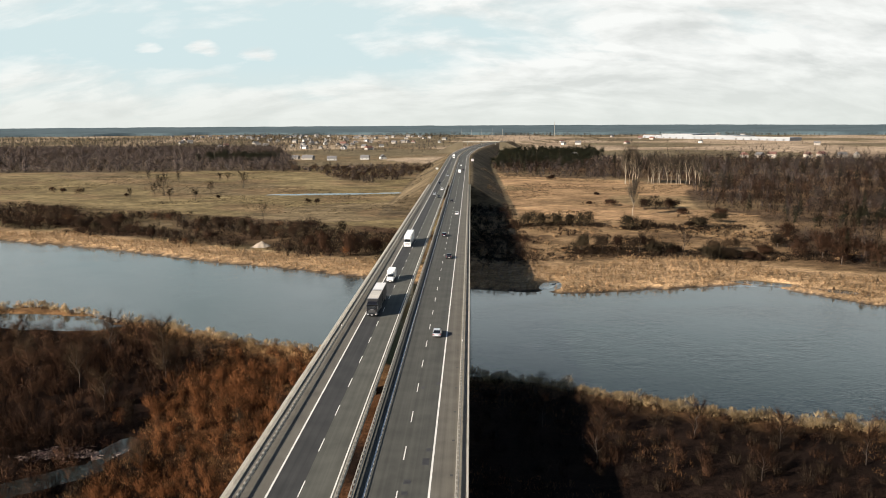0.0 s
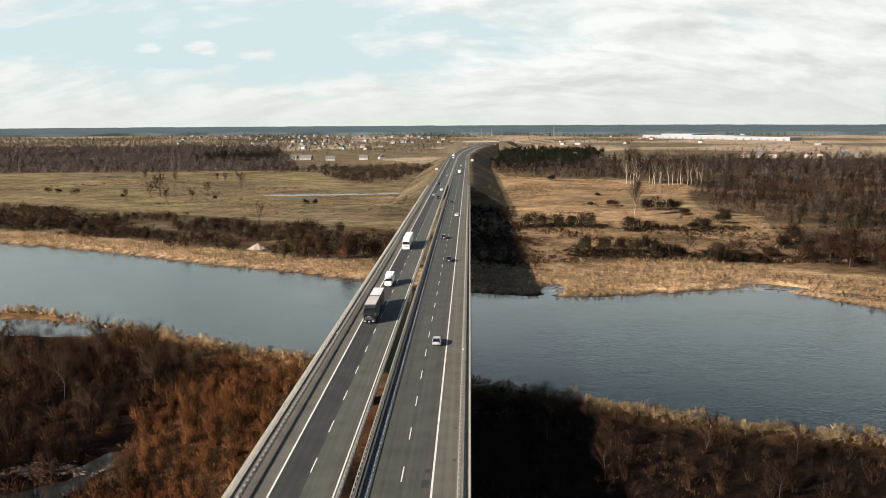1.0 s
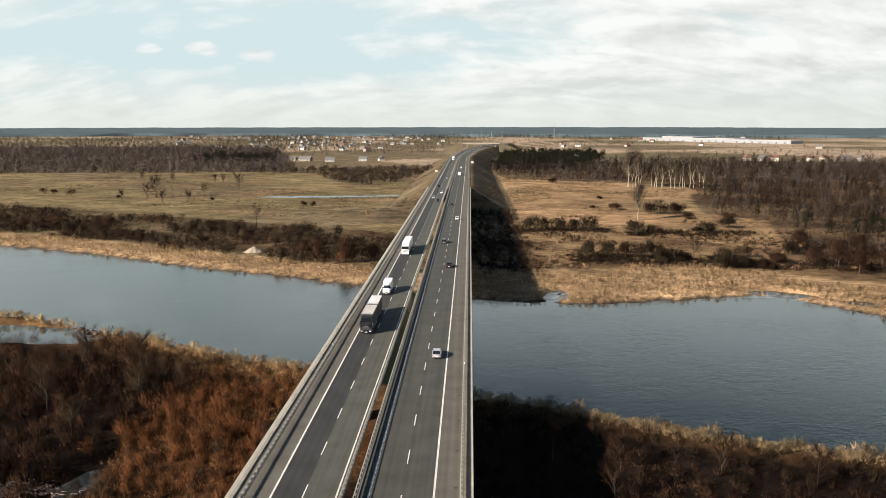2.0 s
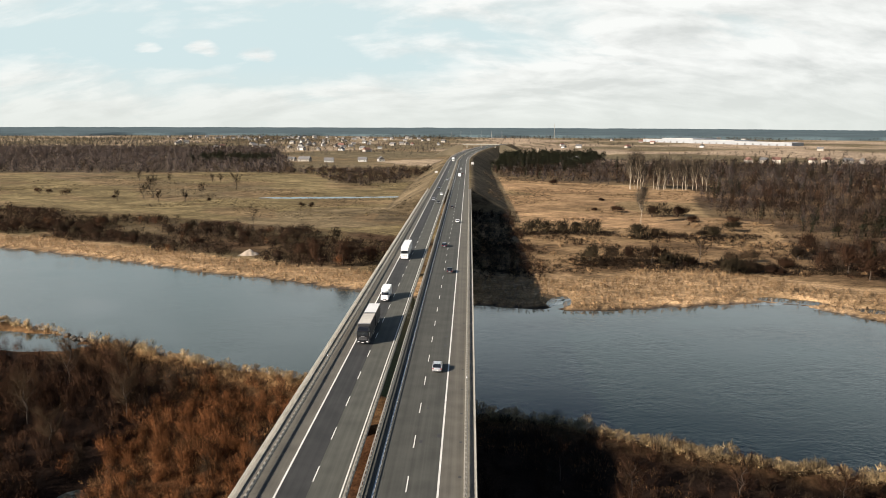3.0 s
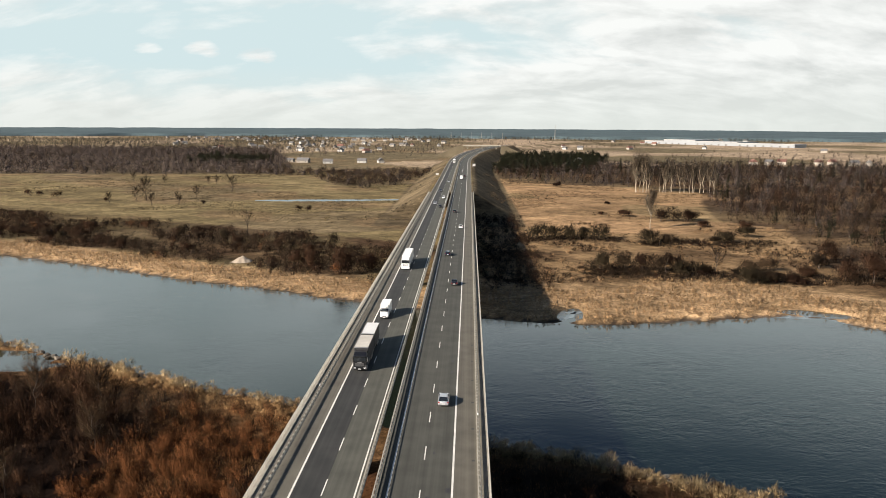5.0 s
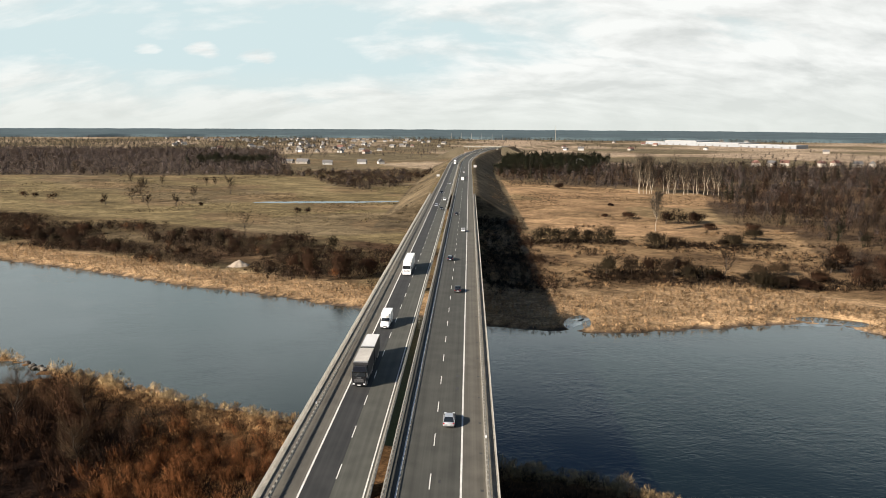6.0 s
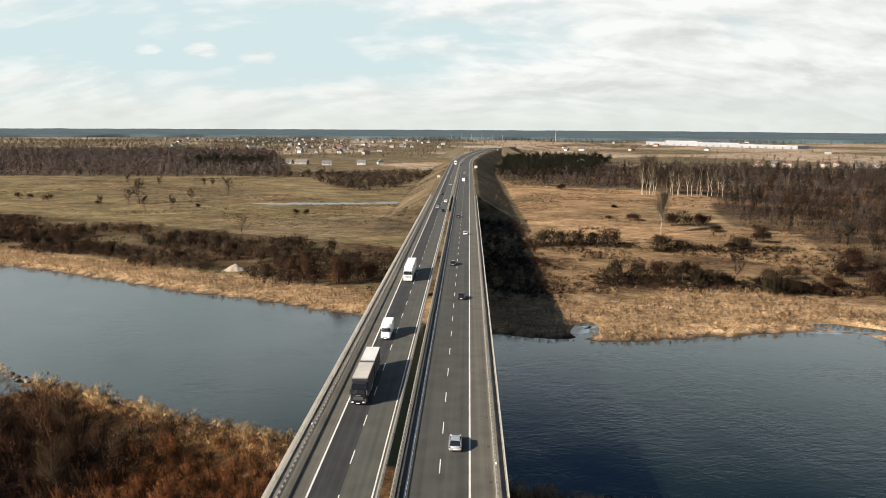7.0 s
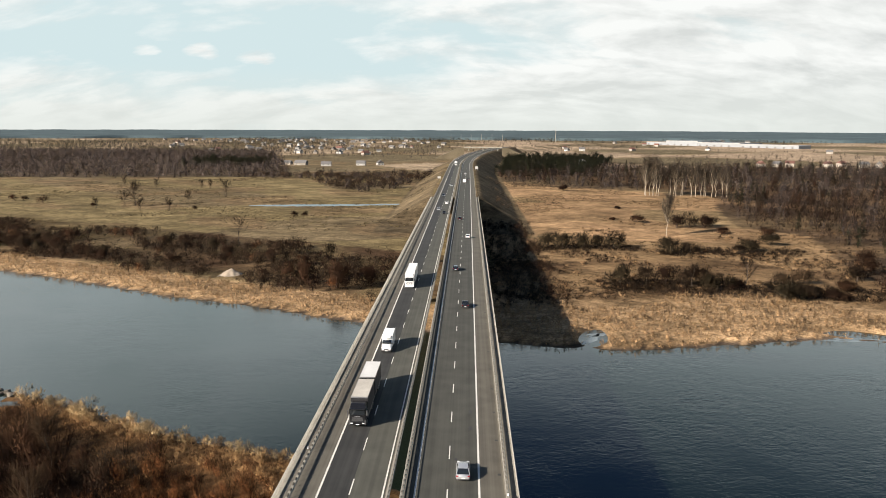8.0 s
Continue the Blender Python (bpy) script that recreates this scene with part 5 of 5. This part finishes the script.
def tree(label, x, y, h, r, bark, twig, seed, limbs=9, w=0.09, twigs=420, stem=0.0, steep=1.0, full=False):
    """A bare broadleaf: bent trunk, limbs, and a crown of fine twigs."""
    g = np.random.default_rng(seed)
    t = empty("tree", label, "tree")
    rad = stem or h * 0.014
    trunk = [np.array((0, 0, -0.3))]
    for k in range(1, 6):
        trunk.append(np.array((g.normal(0, h * 0.012) * k, g.normal(0, h * 0.012) * k, h * 0.17 * k)))
    V, F = tube(trunk, [rad * (1.15 - 0.19 * k) for k in range(6)])
    Vs, Fs, n, ends = [V], [F], len(V), []
    for k in range(limbs):
        u = g.uniform(0.25, 0.95)
        i = min(int(u * 5), 4)
        p0 = trunk[i] + (trunk[i + 1] - trunk[i]) * (u * 5 - i)
        a = k * 2.4 + g.uniform(-0.4, 0.4)
        ln = r * g.uniform(0.65, 1.0) * (1.1 - 0.5 * u)
        p1 = p0 + np.array((math.cos(a) * ln * 0.55, math.sin(a) * ln * 0.55, ln * 0.55 * steep))
        p2 = p0 + np.array((math.cos(a) * ln, math.sin(a) * ln, ln * g.uniform(0.9, 1.5) * steep))
        p2[2] = min(p2[2], h)
        V, F = tube([p0, p1, p2], [rad * 0.4 * (1.2 - u), rad * 0.26 * (1.2 - u), rad * 0.08], 4)
        Vs.append(V), Fs.append(F + n)
        n += len(V)
        ends += [(p0, p1), (p1, p2), (p1, p2)]
    ends += [(trunk[4], trunk[5])] * 3
    part("trunk", mesh_np("trunk", np.concatenate(Vs), np.concatenate(Fs)), bark, t)
    pick = g.integers(len(ends), size=twigs)
    s = g.uniform(0, 1, twigs)[:, None]
    A, B = np.array([e[0] for e in ends])[pick], np.array([e[1] for e in ends])[pick]
    P = A + (B - A) * s
    D = (B - A) / (np.linalg.norm(B - A, axis=1, keepdims=True) + 1e-6) + g.normal(0, 0.6, P.shape) + np.array((0, 0, 0.35))
    D *= (h * g.uniform(0.06, 0.17, twigs))[:, None]
    sprays = blades(g, P, D, np.full(twigs, w))
    form = unit(unit((sprays.mean(axis=1) - np.array([0, 0, h * 0.5])) * np.array([1 / r, 1 / r, 2 / h])) * 0.4 + np.array([0, 0, 1.0]) + g.normal(0, 0.1, P.shape))
    if full:
        T, N = dome_shape(seed, h, r, twigs, w, 9, 0.32, 0.17)
        sprays, form = np.concatenate([sprays, T]), np.concatenate([form, N])
    part("crown", plant_mesh("crown", sprays, form), twig, t)
    t.location = (x, y, float(land(x, y)))
    return t


def bush(label, x, y, r, h, mat, seed, n=1300, w=0.13):
    b = empty("bush", label, "bush")
    part("crown", plant_mesh("crown", *dome_shape(seed, h, r, n, w, 10, 0.22, 0.17)), mat, b)
    V, F = tube([np.array((0, 0, -0.2)), np.array((0.1, 0, h * 0.3))], [0.045 * r, 0.02 * r], 5)
    part("stem", mesh_np("stem", V, F), M_bark, b)
    b.location = (x, y, float(land(x, y)))
    return b


X, Y, g = field(37, -1150, -60, 1380, 2900, 20, lambda x, y: (x > -0.5 * y) & (np.abs(x - road_x(y)) > 45) & (wob(x, y, 0.006, 2.0) + 0.5 * wob(x, y, 0.03, 4.0) > 0.1))
scatter("garden_trees", far_clumps, X, Y, g.uniform(0.4, 0.8, len(X)), M_wood_far, "bare garden trees between the village houses", "trees", 38)
# lone trees and bushes on the meadows
for k, (x, y, h) in enumerate(((-250, 542, 8), (-240, 563, 12), (-234, 567, 18), (-215, 534, 9), (-195, 534, 9), (-204, 590, 10), (-189, 631, 15), (-228, 704, 9), (-239, 711, 8), (-316, 719, 10), (-279, 705, 9), (-270, 640, 11))):
    tree("leafless tree standing alone on the pale meadow", x, y, h, h * 0.36, M_bark, M_twig_grey, 200 + k, limbs=12, w=0.12, twigs=520, full=True)
tree("dark dead tree with crooked spreading limbs", -105, 405, 14, 5.5, M_bark_dark, M_twig_grey, 240, 12, 0.12, 260)
tree("slim bare tree beside the meadow bushes", 117, 443, 21, 3.2, M_birch, M_twig_pale, 242, 34, 0.10, 2600, 0.2, 3.0)
tree("bare alder on the far bank", 112, 319, 12, 3.8, M_bark, M_twig_grey, 243, 12, 0.10, 620)
tree("bare alder above the scrub", 92, 318, 9, 3.2, M_bark, M_twig_grey, 244, 10, 0.10, 420)
g = np.random.default_rng(255)
for k in range(22):
    x, y = (159 + 1.7 * k if k < 8 else 180 + 3.6 * (k - 8)) + g.uniform(-1.5, 1.5), 666 + g.uniform(-9, 9)
    tree("tall pale-barked birch at the meadow's edge", x, y, g.uniform(29, 34) if k < 8 else g.uniform(23, 29), 4.2, M_birch, M_twig_pale, 260 + k, 18, 0.15, 800, 0.24, 2.4)
for k, (x, y, r, h) in enumerate(((-340, 591, 6, 5), (-334, 593, 4.5, 4), (-312, 581, 6.5, 5.5), (-182, 546, 3, 3.4), (-103, 511, 4, 4.4), (-262, 561, 3, 3), (-97, 513, 3.5, 3.6))):
    bush("round dark leafless bush on the pale meadow", x, y, r, h, M_twig_rust if k < 3 else M_twig, 300 + k, 700, 0.2)
# low growth at the foot of the bush rows
X, Y, g = field(51, 40, 176, 292, 410, 2.6, lambda x, y: ((np.abs(y - 400) < 8) & (x < 92)) | ((np.abs(y - 390) < 9) & (x > 98) & (x < 166) & (wob(x, y, 0.1, 2.0) > -0.2)) | ((np.abs(y - 317 + 0.12 * (x - 66)) < 9) & (x > 58)))
scatter("scrub", low_scrub, X, Y, g.uniform(0.7, 1.5, len(X)), M_twig_grey, "low grey-brown growth at the foot of the meadow bushes", "bush", 52)
# larger bushes that stand out of the far scrub
for k, (x, y, r, h) in enumerate(((-38, 309, 7.6, 13), (-28, 313, 5.2, 9), (-50, 317, 5.6, 9.5), (-58, 322, 4.6, 7.5))):
    bush("round russet willow above the far thicket", x, y, r, h, M_twig_rust, 430 + k, 1500, 0.2)
g = np.random.default_rng(440)
for k in range(30):
    x = -232 + 6.6 * k + g.uniform(-3, 3)
    y = float(np.interp(x, FAR_X, FAR_Y)) + g.uniform(30, 86)
    if abs(x + 84) > 9 and abs(x + 38) > 12:
        bush("rounded leafless bush standing out of the far scrub", x, y, g.uniform(3.4, 5.8), g.uniform(4.6, 8.6), (M_twig, M_twig_grey, M_twig_rust, M_twig_olive)[k % 4], 450 + k, 900, 0.2)
# bushes that stand in two loose rows on the far meadow
for k, (x, y, r, h, mat) in enumerate((
        (48, 402, 4.6, 7.4, M_twig_olive), (55, 400, 5.0, 8.0, M_twig_olive), (66, 401, 5.2, 7.6, M_twig_olive), (72, 403, 3.6, 6.0, M_twig_olive), (80, 401, 5.4, 8.0, M_twig_olive),
        (104, 386, 5.8, 7.4, M_twig_olive), (113, 389, 4.2, 5.0, M_twig_grey), (143, 397, 5.2, 6.0, M_twig_olive), (160, 414, 4.6, 5.4, M_twig_olive), (136, 392, 3.4, 3.6, M_twig_grey),
        (66, 320, 4.4, 8.0, M_twig_olive), (76, 321, 4.2, 7.0, M_twig_grey), (83, 320, 3.6, 7.4, M_twig), (89, 321, 4.0, 7.4, M_twig_grey), (96, 321, 3.8, 7.6, M_twig),
        (99, 312, 6.2, 5.6, M_twig_olive), (106, 313, 3.4, 4.2, M_twig), (118, 300, 6.4, 5.6, M_twig_olive), (126, 302, 4.6, 4.8, M_twig_grey), (136, 301, 4.6, 3.2, M_twig), (135, 326, 4.2, 5.6, M_twig_tan),
        (126, 322, 3.4, 4.6, M_twig_tan), (146, 314, 3.8, 4.0, M_twig_rust), (131, 473, 5.6, 8.2, M_twig), (139, 475, 6.0, 9.2, M_twig_grey), (147, 473, 5.2, 7.6, M_twig), (152, 480, 4.6, 6.0, M_twig),
        (113, 496, 4.4, 4.4, M_twig_rust), (96, 707, 5, 5, M_twig), (116, 566, 2, 2.2, M_twig), (100, 504, 2.0, 2.0, M_twig_rust), (150, 452, 3.6, 3.4, M_twig_rust), (172, 446, 4.4, 4.4, M_twig_rust),
        (166, 342, 5.6, 10.5, M_twig_rust), (157, 307, 4.6, 8.5, M_twig_rust), (166, 304, 5.0, 9.0, M_twig_rust), (168, 292, 5.2, 11.0, M_twig_rust), (158, 330, 4.4, 6.0, M_twig_grey), (176, 322, 5.6, 9.5, M_twig_rust),
        (184, 305, 5.2, 9.5, M_twig_rust), (181, 288, 5.0, 9.0, M_twig_rust), (190, 330, 5.4, 10.0, M_twig_rust))):
    bush("rust-brown leafless bush at the wood's edge" if mat is M_twig_rust else "rounded olive-brown leafless bush on the far meadow", x, y, r * 1.38, h * 1.12, mat, 320 + k, 1500, 0.21)
# taller trees that stand out of the near thicket
for k, (x, y, h) in enumerate(((-62, 172, 10), (-76, 172, 11), (-72, 150, 10), (-54, 154, 10), (-104, 178, 7), (-90, 160, 9), (-118, 170, 7), (-40, 112, 6), (-60, 138, 8))):
    tree("slender leafless tree rising from the near thicket", x, y, h, h * 0.36, M_bark_dark, M_twig_tan, 340 + k, 18, 0.035, 2200)
for k, (x, y, h) in enumerate(((38, 118, 8), (41, 128, 7), (58, 128, 7), (72, 124, 7), (84, 118, 7), (30, 132, 6), (64, 112, 6))):
    tree("slender leafless tree on the shaded near bank", x, y, h, h * 0.33, M_bark_dark, M_twig_rust, 360 + k, 16, 0.04, 1400)

# stones along the near shore
g = np.random.default_rng(400)
stone_bm = bmesh.new()
bmesh.ops.create_icosphere(stone_bm, subdivisions=1, radius=0.5)
for v in stone_bm.verts:
    v.co *= 1 + 0.3 * noise.noise(v.co * 3)
    v.co.z *= 0.6
stone_me = bpy.data.meshes.new("stone")
stone_bm.to_mesh(stone_me), stone_bm.free()
stone_me.materials.append(M_stone)
riprap = empty("shore_stones", "brown riprap stones along the waterline", "stones", kind="structure")
for k in range(240):
    left = k < 150
    x = g.uniform(-150, -24) if left else g.uniform(17, 110)
    y = float(np.interp(x, NEAR_X, NEAR_Y)) + g.uniform(-1.4, 0.5)
    s = part("stone", stone_me, M_stone, riprap)
    s.location, s.rotation_euler = (x, y, WATER + g.uniform(0.0, 0.25)), (g.uniform(-0.3, 0.3), g.uniform(-0.3, 0.3), g.uniform(0, 6.3))
    s.scale = [g.uniform(0.8, 2.0)] * 3

heap_bm = bmesh.new()
bmesh.ops.create_grid(heap_bm, x_segments=24, y_segments=18, size=1)
for v in heap_bm.verts:
    x, y = v.co.x * 4.6, v.co.y * 3.6
    q = math.hypot(v.co.x, v.co.y)
    v.co = (x, y, max(0.0, 3.0 * (1 - q)) ** 0.9 + 0.25 * noise.noise(Vector((x, y, 0)) * 0.7) - 0.2)
heap = part("sand_heap", heap_bm, M_sand)
heap.location = (-84, 331, float(land(-84, 331)))
tagged(heap, "pale conical heap of sand among the thickets", "heap")


# ---- village, halls, overpass ----
def house(x, y, turn, w, l, h, roof_mat, wall=M_wall, label=""):
    t = empty("house", label or "small pale rendered house with a pitched roof", "house", "houses of the village")
    part("wall", boxed(-w / 2, w / 2, -l / 2, l / 2, -1.5, h), wall, t)
    bm = bmesh.new()
    o, rh = 0.5, w * 0.42
    A = [bm.verts.new(p) for p in ((-w / 2 - o, -l / 2 - o, h - 0.2), (w / 2 + o, -l / 2 - o, h - 0.2), (0, -l / 2 - o, h + rh))]
    B = [bm.verts.new((v.co.x, l / 2 + o, v.co.z)) for v in A]
    bm.faces.new(A), bm.faces.new(B[::-1])
    for k in range(3):
        bm.faces.new((A[k], B[k], B[(k + 1) % 3], A[(k + 1) % 3]))
    bmesh.ops.recalc_face_normals(bm, faces=bm.faces)
    roof = part("roof", bm, roof_mat, t)
    part("chimney", boxed(w * 0.1, w * 0.1 + 0.6, l * 0.15, l * 0.15 + 0.6, h, h + rh + 0.6), M_wall, roof)
    for s in (-1, 1):
        for k in (-0.28, 0.28):
            part("window", boxed(s * w / 2 - 0.04, s * w / 2 + 0.04, l * k - 0.6, l * k + 0.6, 0.9, 2.2), M_window, t)
        part("window", boxed(-w * 0.25 - 0.6, -w * 0.25 + 0.6, s * l / 2 - 0.04, s * l / 2 + 0.04, 0.9, 2.2), M_window, t)
        part("window", boxed(w * 0.25 - 0.6, w * 0.25 + 0.6, s * l / 2 - 0.04, s * l / 2 + 0.04, 0.9, 2.2), M_window, t)
    t.matrix_world = pose(x, y, float(land(x, y)), 0, 0, turn)
    return t


for x, y, turn, w, l, h in ((-238, 1103, 80, 10, 18, 3.2), (-197, 1085, 95, 9, 14, 3.0), (-149, 1105, 88, 9, 13, 3.4), (-122, 1114, 20, 9, 11, 3.6), (-262, 1120, 75, 8, 12, 3)):
    house(x, y, turn, w, l, h, M_roof_grey, M_wall if x < -200 else M_house_white, "long pale farmhouse with a dark grey roof")
house(175, 1101, 15, 11, 14, 6, M_roof_grey, M_house_white, "white house with a pale roof among bare trees")
for k, (x, y) in enumerate(((440, 1122), (462, 1118), (486, 1130), (586, 1116), (566, 1140), (610, 1120), (540, 1128))):
    house(x, y, 30 * k, 9, 12, 5, M_roof_grey if k % 2 else M_roof_red)
g = np.random.default_rng(500)
made = 0
while made < 112:
    y = 1450 + 1350 * g.uniform() ** 0.8
    x = g.uniform(-0.42 * y, -60) if made < 100 else g.uniform(150, 0.5 * y)
    if made < 100 and g.uniform() > math.exp(-((x / y + 0.2) / 0.19) ** 2):
        continue
    s = g.uniform(0.8, 1.15)
    house(x, y, g.uniform(0, 180), 9 * s, 12 * s, 4.2 * s, M_roof_red if g.uniform() < 0.16 else M_roof_grey, M_house_white if g.uniform() < 0.25 else M_wall)
    made += 1

halls = empty("warehouse", "very long white logistics halls on the plain", "warehouse")
# the halls stand end to end along one slanting line: start along it, length, depth, height
for u0, u1, depth, h in ((0, 75, 70, 9), (75, 190, 120, 14), (190, 330, 110, 11), (330, 500, 60, 9)):
    hall = part("hall", boxed(u0, u1 - 0.5, 0, depth, -1, h, 0.0), M_hall, halls)
    part("roof_edge", boxed(u0 - 0.4, u1 - 0.1, -0.5, 0.5, h - 0.6, h + 0.5), M_house_white, hall)
    for k in range(int((u1 - u0) / 24)):
        part("loading_door", boxed(u0 + 6 + 24 * k, u0 + 11 + 24 * k, -0.3, 0.3, 0, 4.5), M_roof_grey, hall)
halls.matrix_world = pose(582, 2375, float(land(582, 2375)), 0, 0, -53)

over = empty("overpass", "pale concrete road bridge over the motorway", "bridge")
part("deck", boxed(2, 70, 1336, 1347, 4.6, 6.0, 0.1), M_concrete, over)
part("parapet", boxed(2, 70, 1335.6, 1336, 5.2, 6.8), M_concrete, over)
for x in (10, 36, 62):
    part("pier", boxed(x - 0.8, x + 0.8, 1339, 1343, -0.6, 4.6), M_concrete, over)
M_ramp = surface("ramp_grass", (0.13, 0.105, 0.065), (0.075, 0.06, 0.036), 0.95, 0.05)
for x0, x1 in ((-53, 2), (70, 125)):
    bm = boxed(x0, x1, 1332, 1352, -15, 5.0, 0, (45 if x0 < 0 else 0, 45 if x0 > 0 else 0, 4, 4))
    part("ramp", bm, M_ramp, over)


def sign(x, y, w, h, z, label):
    t = empty("road_sign", label, "sign")
    part("panel", boxed(-w / 2, w / 2, -0.05, 0.05, z, z + h, 0.02), M_house_white, t)
    for s in (-1, 1):
        part("post", boxed(s * w * 0.35 - 0.08, s * w * 0.35 + 0.08, 0.05, 0.2, -3.0, z + h), M_steel, t)
    t.location = (x, y, 0)


sign(-14.9, 650, 2.6, 1.7, 0.8, "pale grey road sign panel on two posts beside the road")
sign(17.8, 786, 3.0, 2.6, 0.6, "pale grey road sign panel on two posts on the bank")
mast = empty("mast", "slim lattice mast rising over the far fields", "mast")
V, F = tube([np.array((0, 0, 0.0)), np.array((0, 0, 55.0))], [1.4, 0.5], 5)
part("tower", mesh_np("tower", V, F), M_steel, mast)
mast.location = (330, 2700, float(land(330, 2700)))
for k, (x, y) in enumerate(((-60, 2900), (-20, 2880), (20, 2860), (60, 2840), (100, 2820), (140, 2800))):
    p = empty("light_pole", "tall thin pole beside the distant road junction", "pole", "poles at the junction")
    V, F = tube([np.array((0, 0, 0.0)), np.array((0, 0, 26.0))], [0.7, 0.4], 5)
    part("shaft", mesh_np("shaft", V, F), M_steel, p)
    p.location = (x, y, float(land(x, y)))

# broken stalks washed up beside the pool
g = np.random.default_rng(600)
n = 700
a = g.uniform(0, 1, n)
X, Y = -64 + 15 * a + g.normal(0, 1.0, n), 117.0 + 4.5 * a + g.normal(0, 0.9, n)
P = np.stack([X, Y, land(X, Y) + g.uniform(0.05, 0.4, n)], 1)
D = np.stack([g.normal(0, 1, n), g.normal(0, 1, n), g.normal(0, 0.2, n)], 1) * 0.7
M_stalk = surface("bleached_stalks", (0.46, 0.33, 0.27), (0.22, 0.15, 0.12), 0.9, 0.3, vary=0.4, island=True)
tagged(part("broken_reeds", triangles("broken_reeds", blades(g, P, D, np.full(n, 0.16))), M_stalk), "bleached broken reed stalks washed up beside a pool", "reeds", kind="stuff")

# thin ice left in the still corners of the shore
M_ice = surface("thin_ice", (0.17, 0.205, 0.215), (0.06, 0.08, 0.09), 0.25, 0.25, fine_scale=2.0)


def ice(label, x, y, a, b, turn, seed):
    g = np.random.default_rng(seed)
    n = 40
    rim = [(a * math.cos(t) * (1 + 0.34 * math.sin(3 * t + seed) + 0.2 * math.sin(7 * t + 2 * seed) + g.normal(0, 0.08)), b * math.sin(t) * (1 + 0.34 * math.cos(2 * t + seed) + 0.2 * math.cos(5 * t + seed) + g.normal(0, 0.08))) for t in np.linspace(0, math.tau, n, endpoint=False)]
    bm = bmesh.new()
    top = [bm.verts.new((u, v, 0.03)) for u, v in rim]
    low = [bm.verts.new((u, v, -0.05)) for u, v in rim]
    bm.faces.new(top)
    for k in range(n):
        bm.faces.new((low[k], low[(k + 1) % n], top[(k + 1) % n], top[k]))
    ob = part("ice_sheet", bm, M_ice)
    ob.matrix_world = pose(x, y, WATER, 0, 0, turn)
    return tagged(ob, label, "ice")


ice("pale blue thin ice in a reedy inlet", 44.5, 255, 5.2, 1.5, 62, 1)
ice("pale blue thin ice in a reedy inlet", 47.5, 260.5, 4.2, 1.3, 30, 2)
ice("pale thin ice along the far reed shore", 119, 258.6, 8.5, 1.6, 4, 3)
ice("pale thin ice along the far reed shore", 131, 253, 4.5, 2.2, -40, 4)
ice("pale thin ice in a backwater", 138, 246.5, 5.0, 1.8, -30, 5)
